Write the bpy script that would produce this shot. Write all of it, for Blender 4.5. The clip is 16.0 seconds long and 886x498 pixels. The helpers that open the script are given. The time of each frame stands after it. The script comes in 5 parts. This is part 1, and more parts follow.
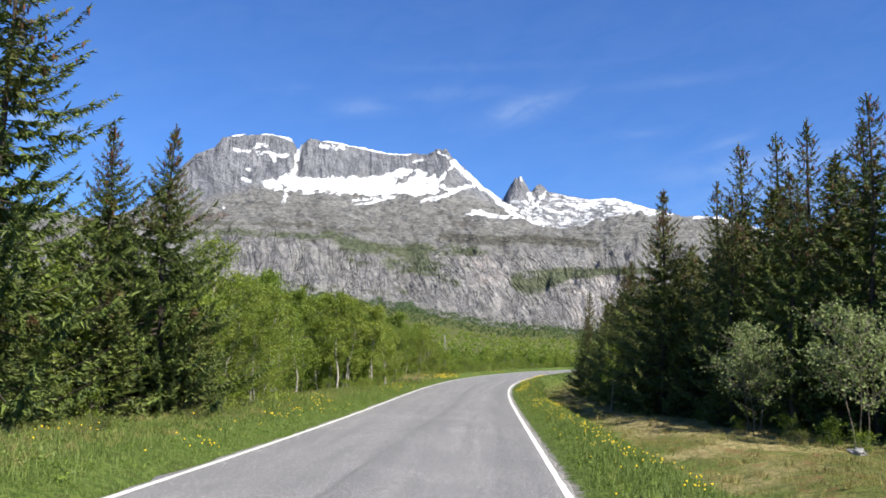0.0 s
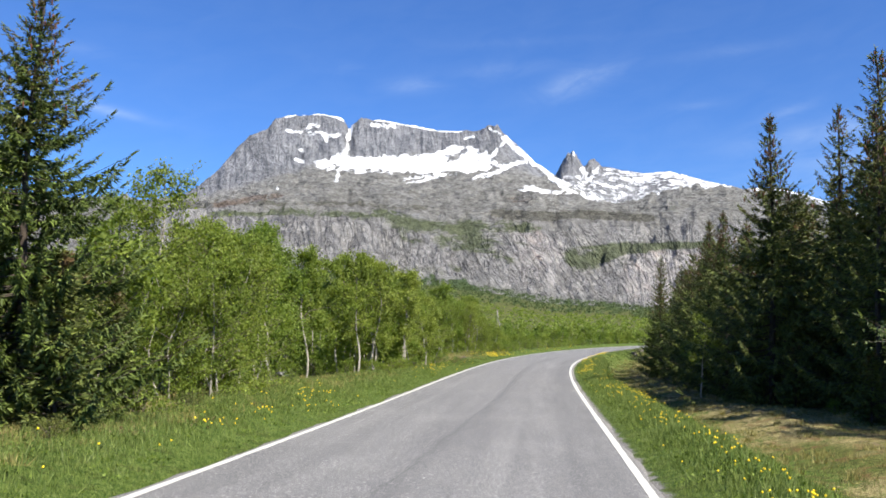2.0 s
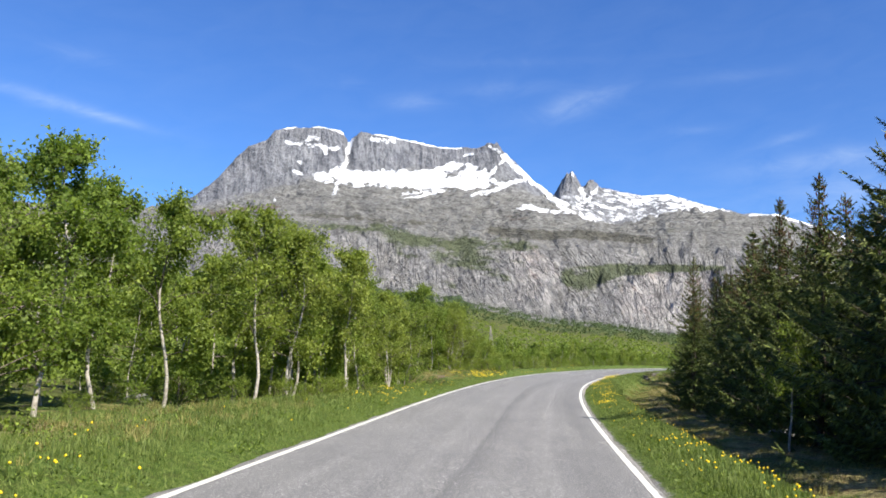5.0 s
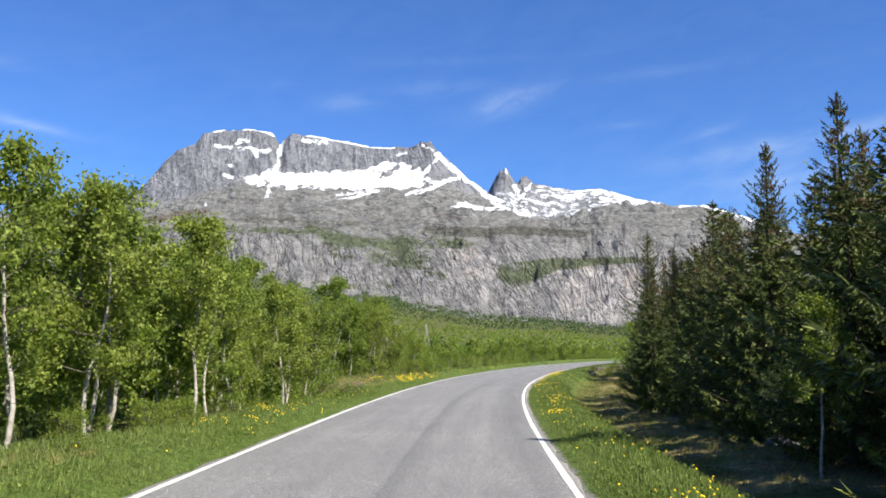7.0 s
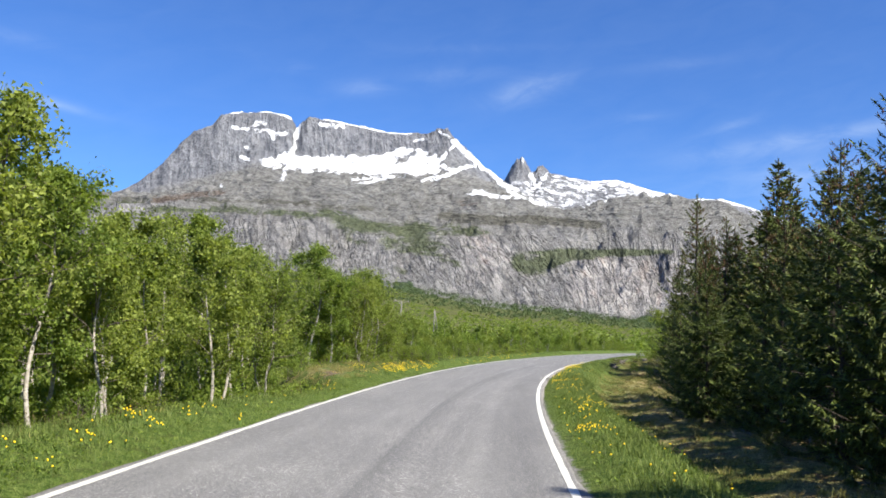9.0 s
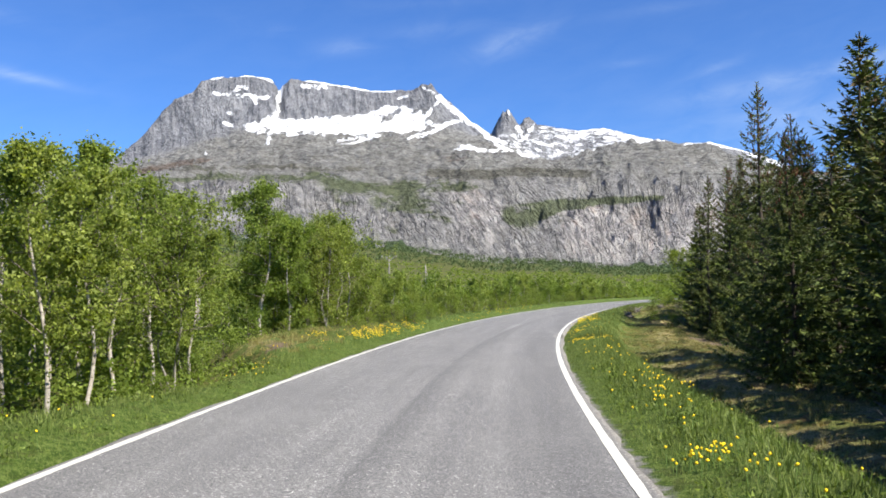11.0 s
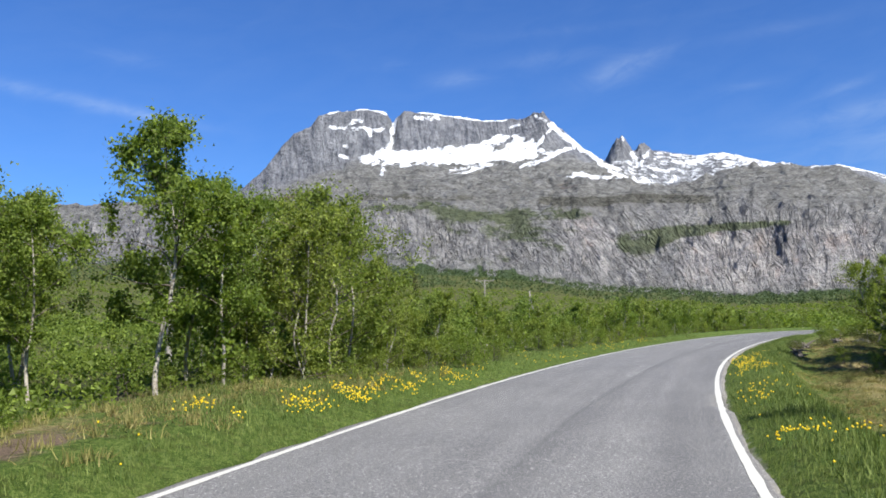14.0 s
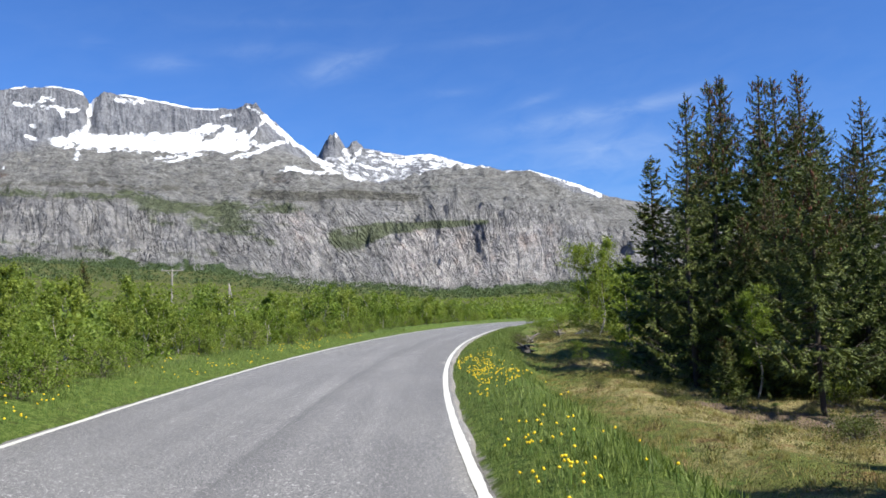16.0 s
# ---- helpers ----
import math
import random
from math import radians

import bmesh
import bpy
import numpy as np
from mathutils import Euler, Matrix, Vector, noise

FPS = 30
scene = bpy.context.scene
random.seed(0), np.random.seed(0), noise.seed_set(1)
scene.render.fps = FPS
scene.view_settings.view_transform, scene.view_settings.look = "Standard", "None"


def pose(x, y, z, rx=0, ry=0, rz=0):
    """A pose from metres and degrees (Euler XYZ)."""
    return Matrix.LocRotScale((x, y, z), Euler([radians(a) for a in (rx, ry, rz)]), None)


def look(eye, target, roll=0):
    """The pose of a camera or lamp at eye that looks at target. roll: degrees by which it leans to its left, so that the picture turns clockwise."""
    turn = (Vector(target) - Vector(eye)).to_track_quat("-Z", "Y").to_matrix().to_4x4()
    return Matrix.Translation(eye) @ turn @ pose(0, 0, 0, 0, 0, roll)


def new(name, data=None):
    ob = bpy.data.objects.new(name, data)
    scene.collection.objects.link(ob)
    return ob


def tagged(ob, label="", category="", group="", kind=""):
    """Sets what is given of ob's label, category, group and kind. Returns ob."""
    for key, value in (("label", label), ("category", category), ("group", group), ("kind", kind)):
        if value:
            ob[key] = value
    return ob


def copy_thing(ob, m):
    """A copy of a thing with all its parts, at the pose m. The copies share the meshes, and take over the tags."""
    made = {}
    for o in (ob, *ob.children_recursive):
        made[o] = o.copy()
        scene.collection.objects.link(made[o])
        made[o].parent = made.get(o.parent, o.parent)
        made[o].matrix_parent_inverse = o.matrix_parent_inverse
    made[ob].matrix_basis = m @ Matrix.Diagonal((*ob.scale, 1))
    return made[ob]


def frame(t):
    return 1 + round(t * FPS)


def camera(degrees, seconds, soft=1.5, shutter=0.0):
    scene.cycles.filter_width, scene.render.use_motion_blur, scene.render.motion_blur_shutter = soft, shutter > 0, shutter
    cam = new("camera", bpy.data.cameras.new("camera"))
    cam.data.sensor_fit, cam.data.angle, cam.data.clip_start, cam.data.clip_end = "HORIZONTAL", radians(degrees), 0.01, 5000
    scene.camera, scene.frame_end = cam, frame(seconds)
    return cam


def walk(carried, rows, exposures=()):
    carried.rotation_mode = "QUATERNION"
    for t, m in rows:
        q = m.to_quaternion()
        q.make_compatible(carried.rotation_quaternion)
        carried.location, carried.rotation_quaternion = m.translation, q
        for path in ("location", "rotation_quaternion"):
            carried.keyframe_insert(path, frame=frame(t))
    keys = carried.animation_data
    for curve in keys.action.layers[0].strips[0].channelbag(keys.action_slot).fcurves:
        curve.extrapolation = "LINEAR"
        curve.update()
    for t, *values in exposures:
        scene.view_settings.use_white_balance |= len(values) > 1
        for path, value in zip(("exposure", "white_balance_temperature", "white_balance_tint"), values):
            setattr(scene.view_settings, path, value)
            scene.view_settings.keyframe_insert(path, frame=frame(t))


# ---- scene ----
cam = camera(55.34, 16.0, soft=1.7)
# seconds, place, yaw, pitch, roll
PATH = [
    (0.0, -0.774, 1.344, 1.844, 0.098, 7.265, -1.814),
    (0.5, -0.619, 3.287, 1.831, 1.808, 6.409, -2.184),
    (1.0, -0.558, 5.188, 1.797, 3.086, 3.915, -1.335),
    (1.5, -0.550, 7.157, 1.818, 3.865, 4.530, 0.131),
    (2.0, -0.505, 9.084, 1.764, 3.758, 5.647, -1.352),
    (2.5, -0.530, 11.116, 1.738, 4.923, 7.392, -3.721),
    (3.0, -0.560, 13.033, 1.647, 5.821, 7.266, -2.487),
    (3.5, -0.529, 15.100, 1.607, 6.569, 6.628, -1.971),
    (4.0, -0.403, 17.097, 1.593, 4.620, 5.997, -3.210),
    (4.2, -0.377, 17.835, 1.585, 3.482, 5.776, -3.210),
    (6.3, 0.187, 24.943, 1.640, 3.273, 8.913, -2.712),
    (6.5, 0.261, 25.695, 1.649, 1.928, 8.703, -2.055),
    (7.0, 0.389, 27.494, 1.644, -0.701, 6.902, -0.670),
    (7.5, 0.582, 29.306, 1.636, -1.719, 7.207, -0.570),
    (8.0, 0.769, 31.125, 1.617, -1.391, 7.362, -0.447),
    (8.5, 0.919, 33.051, 1.594, -0.331, 6.009, -1.864),
    (9.0, 1.046, 34.909, 1.567, 0.093, 6.033, -2.272),
    (9.5, 1.110, 36.828, 1.549, -0.231, 5.930, -1.168),
    (9.7, 1.147, 37.598, 1.533, -0.349, 5.244, -0.868),
    (11.8, 1.562, 46.182, 1.453, 1.919, 3.061, 2.959),
    (12.0, 1.647, 47.108, 1.459, 3.762, 3.897, 3.601),
    (12.5, 1.808, 49.446, 1.442, 11.056, 4.128, 5.027),
    (13.0, 2.007, 51.717, 1.434, 15.984, 4.704, 1.282),
    (13.5, 2.285, 53.997, 1.440, 16.233, 5.359, -1.116),
    (14.0, 2.555, 56.324, 1.410, 7.382, 5.188, 0.415),
    (14.5, 2.889, 58.507, 1.393, -4.267, 5.053, 1.759),
    (15.0, 3.172, 60.672, 1.404, -9.418, 5.848, 1.910),
    (15.5, 3.466, 63.062, 1.411, -10.643, 6.491, 2.748),
    (16.0, 3.755, 65.135, 1.353, -11.957, 4.576, 1.251),
]
walk(cam, [(t, pose(x, y, z, 90 + p, r, h)) for t, x, y, z, h, p, r in PATH],
     exposures=[(0, 1.03, 6400, 10), (2, 1.06, 6400, 10), (4, 1.08, 6400, 10), (7, 1.06, 6400, 10), (9, 1.08, 6400, 10), (12, 0.99, 6400, 10), (13, 0.77, 6050, 10), (14, 0.81, 6150, 10), (15.5, 0.91, 6200, 10), (16, 0.90, 6200, 10)])
ROAD_C = [2.049, -4.137, -1.394, 7.666, 6.331, 5.326, 0.381]  # centre line, highest power first, in (y - 50) / 70
ROAD_Z = [-0.286, 0.732, 0.003, -0.04]
HALF = 2.545  # centre to edge line

# ---- sky and sun ----
SUN_AZ, SUN_EL = 132.0, 48.0
world = bpy.data.worlds.new("sky")
scene.world = world
world.use_nodes = True
wt = world.node_tree
wt.nodes.clear()
w_out = wt.nodes.new("ShaderNodeOutputWorld")
w_bg = wt.nodes.new("ShaderNodeBackground")
w_sky = wt.nodes.new("ShaderNodeTexSky")
w_sky.sky_type = "NISHITA"
w_sky.sun_disc = False
w_sky.sun_elevation, w_sky.sun_rotation = radians(SUN_EL), radians(SUN_AZ)
w_sky.altitude, w_sky.air_density, w_sky.dust_density, w_sky.ozone_density = 100.0, 1.0, 0.2, 5.0
# thin cirrus: wisps at their bearings and heights, frayed by stretched noise
def w_math(op, a, b=0.0, c=0.0):
    n = wt.nodes.new("ShaderNodeMath")
    n.operation = op
    for i, value in enumerate((a, b, c)):
        if isinstance(value, (int, float)):
            n.inputs[i].default_value = value
        else:
            wt.links.new(value, n.inputs[i])
    return n.outputs[0]


w_co = wt.nodes.new("ShaderNodeTexCoord")
w_sep = wt.nodes.new("ShaderNodeSeparateXYZ")
wt.links.new(w_co.outputs["Generated"], w_sep.inputs[0])
w_az = w_math("MULTIPLY", w_math("ARCTAN2", w_sep.outputs[0], w_sep.outputs[1]), 180 / math.pi)
w_el = w_math("MULTIPLY", w_math("ARCSINE", w_sep.outputs[2]), 180 / math.pi)
w_all = 0.0
# bearing, height, half length, half width, slope, strength
for w_a, w_e, w_l, w_w, w_s, w_k in ((5.0, 16.75, 2.6, 0.75, 0.28, 1.0), (-6.3, 16.5, 1.8, 0.5, 0.05, 0.6), (-10.9, 17.45, 1.1, 0.35, 0.1, 0.35), (-0.5, 17.6, 3.0, 0.5, 0.1, 0.35), (-31.5, 14.1, 5.5, 0.42, -0.12, 1.0), (-26.5, 13.45, 2.5, 0.25, -0.14, 0.7), (-28.0, 16.9, 2.5, 0.5, -0.1, 0.25),
                                     (18.6, 14.3, 1.6, 0.35, 0.25, 0.5), (19.8, 12.8, 4.5, 0.6, 0.12, 0.8), (23.5, 10.9, 4.5, 1.5, 0.1, 0.7), (13.0, 15.0, 1.6, 0.3, 0.1, 0.35), (27.0, 13.8, 3.5, 0.5, 0.15, 0.6), (15.0, 18.3, 5.0, 0.35, 0.06, 0.2), (2.5, 19.5, 6.0, 0.3, 0.04, 0.15), (26.0, 8.0, 16.0, 5.0, 0.0, 0.35)):
    w_u = w_math("SUBTRACT", w_az, w_a)
    w_v = w_math("DIVIDE", w_math("SUBTRACT", w_math("SUBTRACT", w_el, w_e), w_math("MULTIPLY", w_u, w_s)), w_w)
    w_u = w_math("DIVIDE", w_u, w_l)
    w_d = w_math("ADD", w_math("MULTIPLY", w_u, w_u), w_math("MULTIPLY", w_v, w_v))
    w_all = w_math("ADD", w_all, w_math("MULTIPLY", w_math("EXPONENT", w_math("MULTIPLY", w_d, -1.0)), w_k))
w_vec = wt.nodes.new("ShaderNodeCombineXYZ")
wt.links.new(w_math("MULTIPLY", w_az, 0.16), w_vec.inputs[0])
wt.links.new(w_math("SUBTRACT", w_math("MULTIPLY", w_el, 0.42), w_math("MULTIPLY", w_az, 0.06)), w_vec.inputs[1])
w_noise = wt.nodes.new("ShaderNodeTexNoise")
w_noise.inputs["Scale"].default_value = 1.6
w_noise.inputs["Detail"].default_value = 6.0
w_noise.inputs["Roughness"].default_value = 0.6
w_noise.inputs["Distortion"].default_value = 0.6
wt.links.new(w_vec.outputs[0], w_noise.inputs["Vector"])
w_fray = w_math("MULTIPLY", w_math("MAXIMUM", w_math("SUBTRACT", w_noise.outputs["Fac"], 0.22), 0.0), 1.9)
w_veil = w_math("MULTIPLY", w_math("ADD", w_all, 0.10), w_fray)
w_mix = wt.nodes.new("ShaderNodeMix")
w_mix.data_type = "RGBA"
w_mix.inputs["B"].default_value = (6.0, 7.0, 8.2, 1)
wt.links.new(w_math("MINIMUM", w_math("MULTIPLY", w_veil, 0.30), 0.6), w_mix.inputs["Factor"])
w_tint = wt.nodes.new("ShaderNodeMix")
w_tint.data_type, w_tint.blend_type = "RGBA", "MULTIPLY"
w_tint.inputs["Factor"].default_value = 1.0
w_tint.inputs["B"].default_value = (0.515, 0.79, 1.215, 1)
wt.links.new(w_sky.outputs["Color"], w_tint.inputs["A"])
wt.links.new(w_tint.outputs["Result"], w_mix.inputs["A"])
wt.links.new(w_mix.outputs["Result"], w_bg.inputs["Color"])
wt.links.new(w_bg.outputs["Background"], w_out.inputs["Surface"])
w_bg.inputs["Strength"].default_value = 0.066

sun = new("sun", bpy.data.lights.new("sun", "SUN"))
sun.data.energy, sun.data.angle, sun.data.color = 5.0, radians(0.5), (1.0, 0.93, 0.80)
az, el = radians(SUN_AZ), radians(SUN_EL)
sun.matrix_world = look((0, 0, 60), (-math.sin(az) * math.cos(el), -math.cos(az) * math.cos(el), 60 - math.sin(el)))

# ---- materials ----
def base_mat(name, rough=0.8, spec=0.3):
    m = bpy.data.materials.new(name)
    m.use_nodes = True
    b = m.node_tree.nodes["Principled BSDF"]
    b.inputs["Roughness"].default_value = rough
    b.inputs["Specular IOR Level"].default_value = spec
    return m, m.node_tree, b


def node(nt, kind, **values):
    n = nt.nodes.new(kind)
    for key, value in values.items():
        n.inputs[key.replace("_", " ")].default_value = value
    return n


def noise_tex(nt, scale, detail=4.0, rough=0.6, vec=None, distort=0.0):
    n = node(nt, "ShaderNodeTexNoise", Scale=scale, Detail=detail, Roughness=rough, Distortion=distort)
    if vec is not None:
        nt.links.new(vec, n.inputs["Vector"])
    return n.outputs["Fac"]


def ramp(nt, fac, stops):
    r = nt.nodes.new("ShaderNodeValToRGB")
    while len(r.color_ramp.elements) < len(stops):
        r.color_ramp.elements.new(0.5)
    for e, (p, c) in zip(r.color_ramp.elements, stops):
        e.position = p
        e.color = (*c, 1) if len(c) == 3 else c
    nt.links.new(fac, r.inputs["Fac"])
    return r.outputs["Color"]


def grey(nt, fac, lo, hi):
    return ramp(nt, fac, [(lo, (0, 0, 0)), (hi, (1, 1, 1))])


def mix(nt, fac, a, b, mode="MIX"):
    m = nt.nodes.new("ShaderNodeMix")
    m.data_type, m.blend_type = "RGBA", mode
    for key, value in (("Factor", fac), ("A", a), ("B", b)):
        if isinstance(value, tuple):
            m.inputs[key].default_value = (*value, 1)
        elif isinstance(value, (int, float)):
            m.inputs[key].default_value = value
        else:
            nt.links.new(value, m.inputs[key])
    return m.outputs["Result"]


def calc(nt, op, a, b=0.0, clamp=False):
    m = nt.nodes.new("ShaderNodeMath")
    m.operation, m.use_clamp = op, clamp
    for i, value in enumerate((a, b)):
        if isinstance(value, (int, float)):
            m.inputs[i].default_value = value
        else:
            nt.links.new(value, m.inputs[i])
    return m.outputs[0]


def bump(nt, bsdf, height, strength, distance):
    n = node(nt, "ShaderNodeBump", Strength=strength, Distance=distance)
    nt.links.new(height, n.inputs["Height"])
    nt.links.new(n.outputs["Normal"], bsdf.inputs["Normal"])


def coords(nt, scale=(1, 1, 1), kind="Object"):
    c = nt.nodes.new("ShaderNodeTexCoord")
    m = nt.nodes.new("ShaderNodeMapping")
    m.inputs["Scale"].default_value = scale
    nt.links.new(c.outputs[kind], m.inputs["Vector"])
    return m.outputs["Vector"]


def attr(nt, name):
    a = nt.nodes.new("ShaderNodeAttribute")
    a.attribute_name = name
    return a.outputs["Fac"]


def leaf_mat(name, dark, light, through_col, through_amount=0.35, rough=0.55, brown=None):
    """Leaves or needles: colour varies by leaf and by tree, and light shines through."""
    m, nt, b = base_mat(name, rough, 0.25)
    geo = nt.nodes.new("ShaderNodeNewGeometry")
    info = nt.nodes.new("ShaderNodeObjectInfo")
    fresh = tuple(1.35 * c for c in light)
    col = ramp(nt, geo.outputs["Random Per Island"], [(0.0, dark), (0.8, light), (1.0, fresh)])
    tint = ramp(nt, info.outputs["Random"], [(0.0, (0.8, 0.88, 0.7)), (1.0, (1.15, 1.08, 1.0))])
    col = mix(nt, 1.0, col, tint, "MULTIPLY")
    clumps = grey(nt, noise_tex(nt, 1.1, 2.0, 0.5, coords(nt)), 0.35, 0.7)
    col = mix(nt, clumps, mix(nt, 1.0, col, (0.75, 0.8, 0.7), "MULTIPLY"), col)
    if brown:
        col = mix(nt, calc(nt, "MULTIPLY", calc(nt, "MULTIPLY", grey(nt, noise_tex(nt, 2.3, 2.0, 0.5, coords(nt)), 0.48, 0.66), 0.8), attr(nt, "top")), col, brown)
    nt.links.new(col, b.inputs["Base Color"])
    t = nt.nodes.new("ShaderNodeBsdfTranslucent")
    nt.links.new(mix(nt, 1.0, col, through_col, "MULTIPLY"), t.inputs["Color"])
    s = nt.nodes.new("ShaderNodeMixShader")
    s.inputs["Fac"].default_value = through_amount
    nt.links.new(b.outputs["BSDF"], s.inputs[1])
    nt.links.new(t.outputs["BSDF"], s.inputs[2])
    nt.links.new(s.outputs["Shader"], nt.nodes["Material Output"].inputs["Surface"])
    return m


def make_asphalt():
    m, nt, b = base_mat("asphalt", 0.82, 0.3)
    co = coords(nt)
    lat = attr(nt, "lat")
    grain = noise_tex(nt, 55.0, 3.0, 0.7, co)
    run = nt.nodes.new("ShaderNodeCombineXYZ")
    nt.links.new(calc(nt, "MULTIPLY", lat, 2.6), run.inputs[0])
    nt.links.new(calc(nt, "MULTIPLY", attr(nt, "along"), 0.07), run.inputs[1])
    streak = noise_tex(nt, 1.0, 5.0, 0.6, run.outputs[0])
    patch = noise_tex(nt, 0.35, 4.0, 0.6, co)
    speck = noise_tex(nt, 130.0, 2.0, 0.6, co)
    col = ramp(nt, grain, [(0.38, (0.088, 0.087, 0.085)), (0.5, (0.174, 0.172, 0.168)), (0.62, (0.292, 0.287, 0.278))])
    col = mix(nt, grey(nt, speck, 0.60, 0.66), col, (0.46, 0.45, 0.43))
    col = mix(nt, grey(nt, noise_tex(nt, 34.0, 2.0, 0.5, co), 0.64, 0.67), col, (0.60, 0.585, 0.55))
    col = mix(nt, grey(nt, streak, 0.35, 0.7), mix(nt, 1.0, col, (0.78, 0.78, 0.79), "MULTIPLY"), col)
    col = mix(nt, grey(nt, patch, 0.4, 0.7), mix(nt, 1.0, col, (0.86, 0.86, 0.87), "MULTIPLY"), col)
    # the darker middle between the lanes and along the inner edge
    wob = calc(nt, "MULTIPLY", calc(nt, "SUBTRACT", noise_tex(nt, 0.6, 4.0, 0.65, co), 0.5), 0.16)
    mid = calc(nt, "ADD", attr(nt, "mid"), wob)
    band = ramp(nt, calc(nt, "ADD", calc(nt, "MULTIPLY", mid, 0.5), 0.5), [(0.44, (0, 0, 0)), (0.48, (0.5, 0.5, 0.5)), (0.496, (1, 1, 1)), (0.515, (0.66, 0.66, 0.66)), (0.60, (0.4, 0.4, 0.4)), (0.76, (0, 0, 0))])
    col = mix(nt, calc(nt, "MULTIPLY", band, calc(nt, "ADD", calc(nt, "MULTIPLY", grey(nt, streak, 0.3, 0.7), 0.25), 0.33)), col, (0.06, 0.06, 0.062))
    inner = ramp(nt, calc(nt, "ADD", calc(nt, "MULTIPLY", calc(nt, "ADD", lat, wob), 0.2), 0.5), [(0.80, (0, 0, 0)), (0.87, (1, 1, 1)), (0.96, (1, 1, 1)), (1.0, (0, 0, 0))])
    col = mix(nt, calc(nt, "MULTIPLY", inner, 0.22), col, (0.07, 0.07, 0.072))
    edge = calc(nt, "SUBTRACT", calc(nt, "ABSOLUTE", lat), HALF - 0.1)
    col = mix(nt, calc(nt, "MULTIPLY", grey(nt, edge, 0.12, 0.34), grey(nt, noise_tex(nt, 4.0, 4.0, 0.65, co), 0.3, 0.6)), col, (0.24, 0.22, 0.19))
    nt.links.new(col, b.inputs["Base Color"])
    bump(nt, b, grain, 0.55, 0.012)
    return m


def make_paint():
    m, nt, b = base_mat("road_paint", 0.7, 0.3)
    co = coords(nt)
    worn = noise_tex(nt, 40.0, 4.0, 0.7, co)
    col = ramp(nt, worn, [(0.34, (0.34, 0.33, 0.31)), (0.46, (0.56, 0.55, 0.50)), (1.0, (0.68, 0.665, 0.61))])
    nt.links.new(col, b.inputs["Base Color"])
    bump(nt, b, worn, 0.3, 0.006)
    return m


def make_ground():
    m, nt, b = base_mat("meadow_ground", 0.95, 0.1)
    co = coords(nt)
    dry = attr(nt, "dry")
    fine = calc(nt, "ADD", calc(nt, "MULTIPLY", noise_tex(nt, 8.0, 6.0, 0.8, co), 0.45), calc(nt, "MULTIPLY", noise_tex(nt, 42.0, 4.0, 0.75, co), 0.55))
    mid = noise_tex(nt, 1.3, 5.0, 0.65, co)
    wide = noise_tex(nt, 0.22, 4.0, 0.6, co)
    green = ramp(nt, fine, [(0.43, (0.032, 0.058, 0.010)), (0.51, (0.076, 0.118, 0.022)), (0.59, (0.165, 0.20, 0.055))])
    tan = ramp(nt, fine, [(0.42, (0.090, 0.076, 0.032)), (0.5, (0.235, 0.200, 0.088)), (0.58, (0.43, 0.36, 0.175))])
    moss = ramp(nt, fine, [(0.43, (0.045, 0.058, 0.014)), (0.58, (0.17, 0.18, 0.05))])
    tan = mix(nt, grey(nt, wide, 0.44, 0.56), tan, moss)
    herb = noise_tex(nt, 3.5, 5.0, 0.75, co)
    k = calc(nt, "ADD", calc(nt, "ADD", calc(nt, "MULTIPLY", calc(nt, "SUBTRACT", mid, 0.5), 2.4), calc(nt, "MULTIPLY", calc(nt, "SUBTRACT", herb, 0.5), 2.2)), dry)
    col = mix(nt, grey(nt, k, 0.35, 0.75), green, tan)
    col = mix(nt, calc(nt, "MULTIPLY", grey(nt, herb, 0.53, 0.60), 0.65), col, (0.050, 0.060, 0.016))
    col = mix(nt, calc(nt, "MULTIPLY", grey(nt, noise_tex(nt, 1.9, 4.0, 0.7, co), 0.54, 0.62), calc(nt, "MULTIPLY", dry, 0.75)), col, (0.17, 0.095, 0.045))
    soil = ramp(nt, fine, [(0.38, (0.06, 0.042, 0.028)), (0.62, (0.24, 0.18, 0.13))])
    sk = calc(nt, "ADD", attr(nt, "soil"), calc(nt, "MULTIPLY", calc(nt, "SUBTRACT", mid, 0.5), 2.0))
    col = mix(nt, grey(nt, sk, 0.35, 0.6), col, soil)
    # dark floor of the woods; also painted as shade in the left hollow
    litter = ramp(nt, fine, [(0.3, (0.028, 0.04, 0.010)), (0.7, (0.075, 0.085, 0.028))])
    litter = mix(nt, grey(nt, wide, 0.40, 0.62), litter, mix(nt, 1.0, litter, (1.9, 1.7, 1.5), "MULTIPLY"))
    litter = mix(nt, calc(nt, "MULTIPLY", grey(nt, mid, 0.50, 0.62), 0.6), litter, (0.095, 0.082, 0.038))
    col = mix(nt, attr(nt, "litter"), col, litter)
    grit = attr(nt, "grit")
    stones = ramp(nt, noise_tex(nt, 60.0, 3.0, 0.7, co), [(0.3, (0.12, 0.11, 0.1)), (0.7, (0.33, 0.32, 0.3))])
    kk = calc(nt, "ADD", calc(nt, "MULTIPLY", calc(nt, "SUBTRACT", noise_tex(nt, 5.0, 4.0, 0.6, co), 0.5), 1.4), grit)
    col = mix(nt, grey(nt, kk, 0.4, 0.7), col, stones)
    nt.links.new(col, b.inputs["Base Color"])
    bump(nt, b, fine, 0.8, 0.07)
    return m


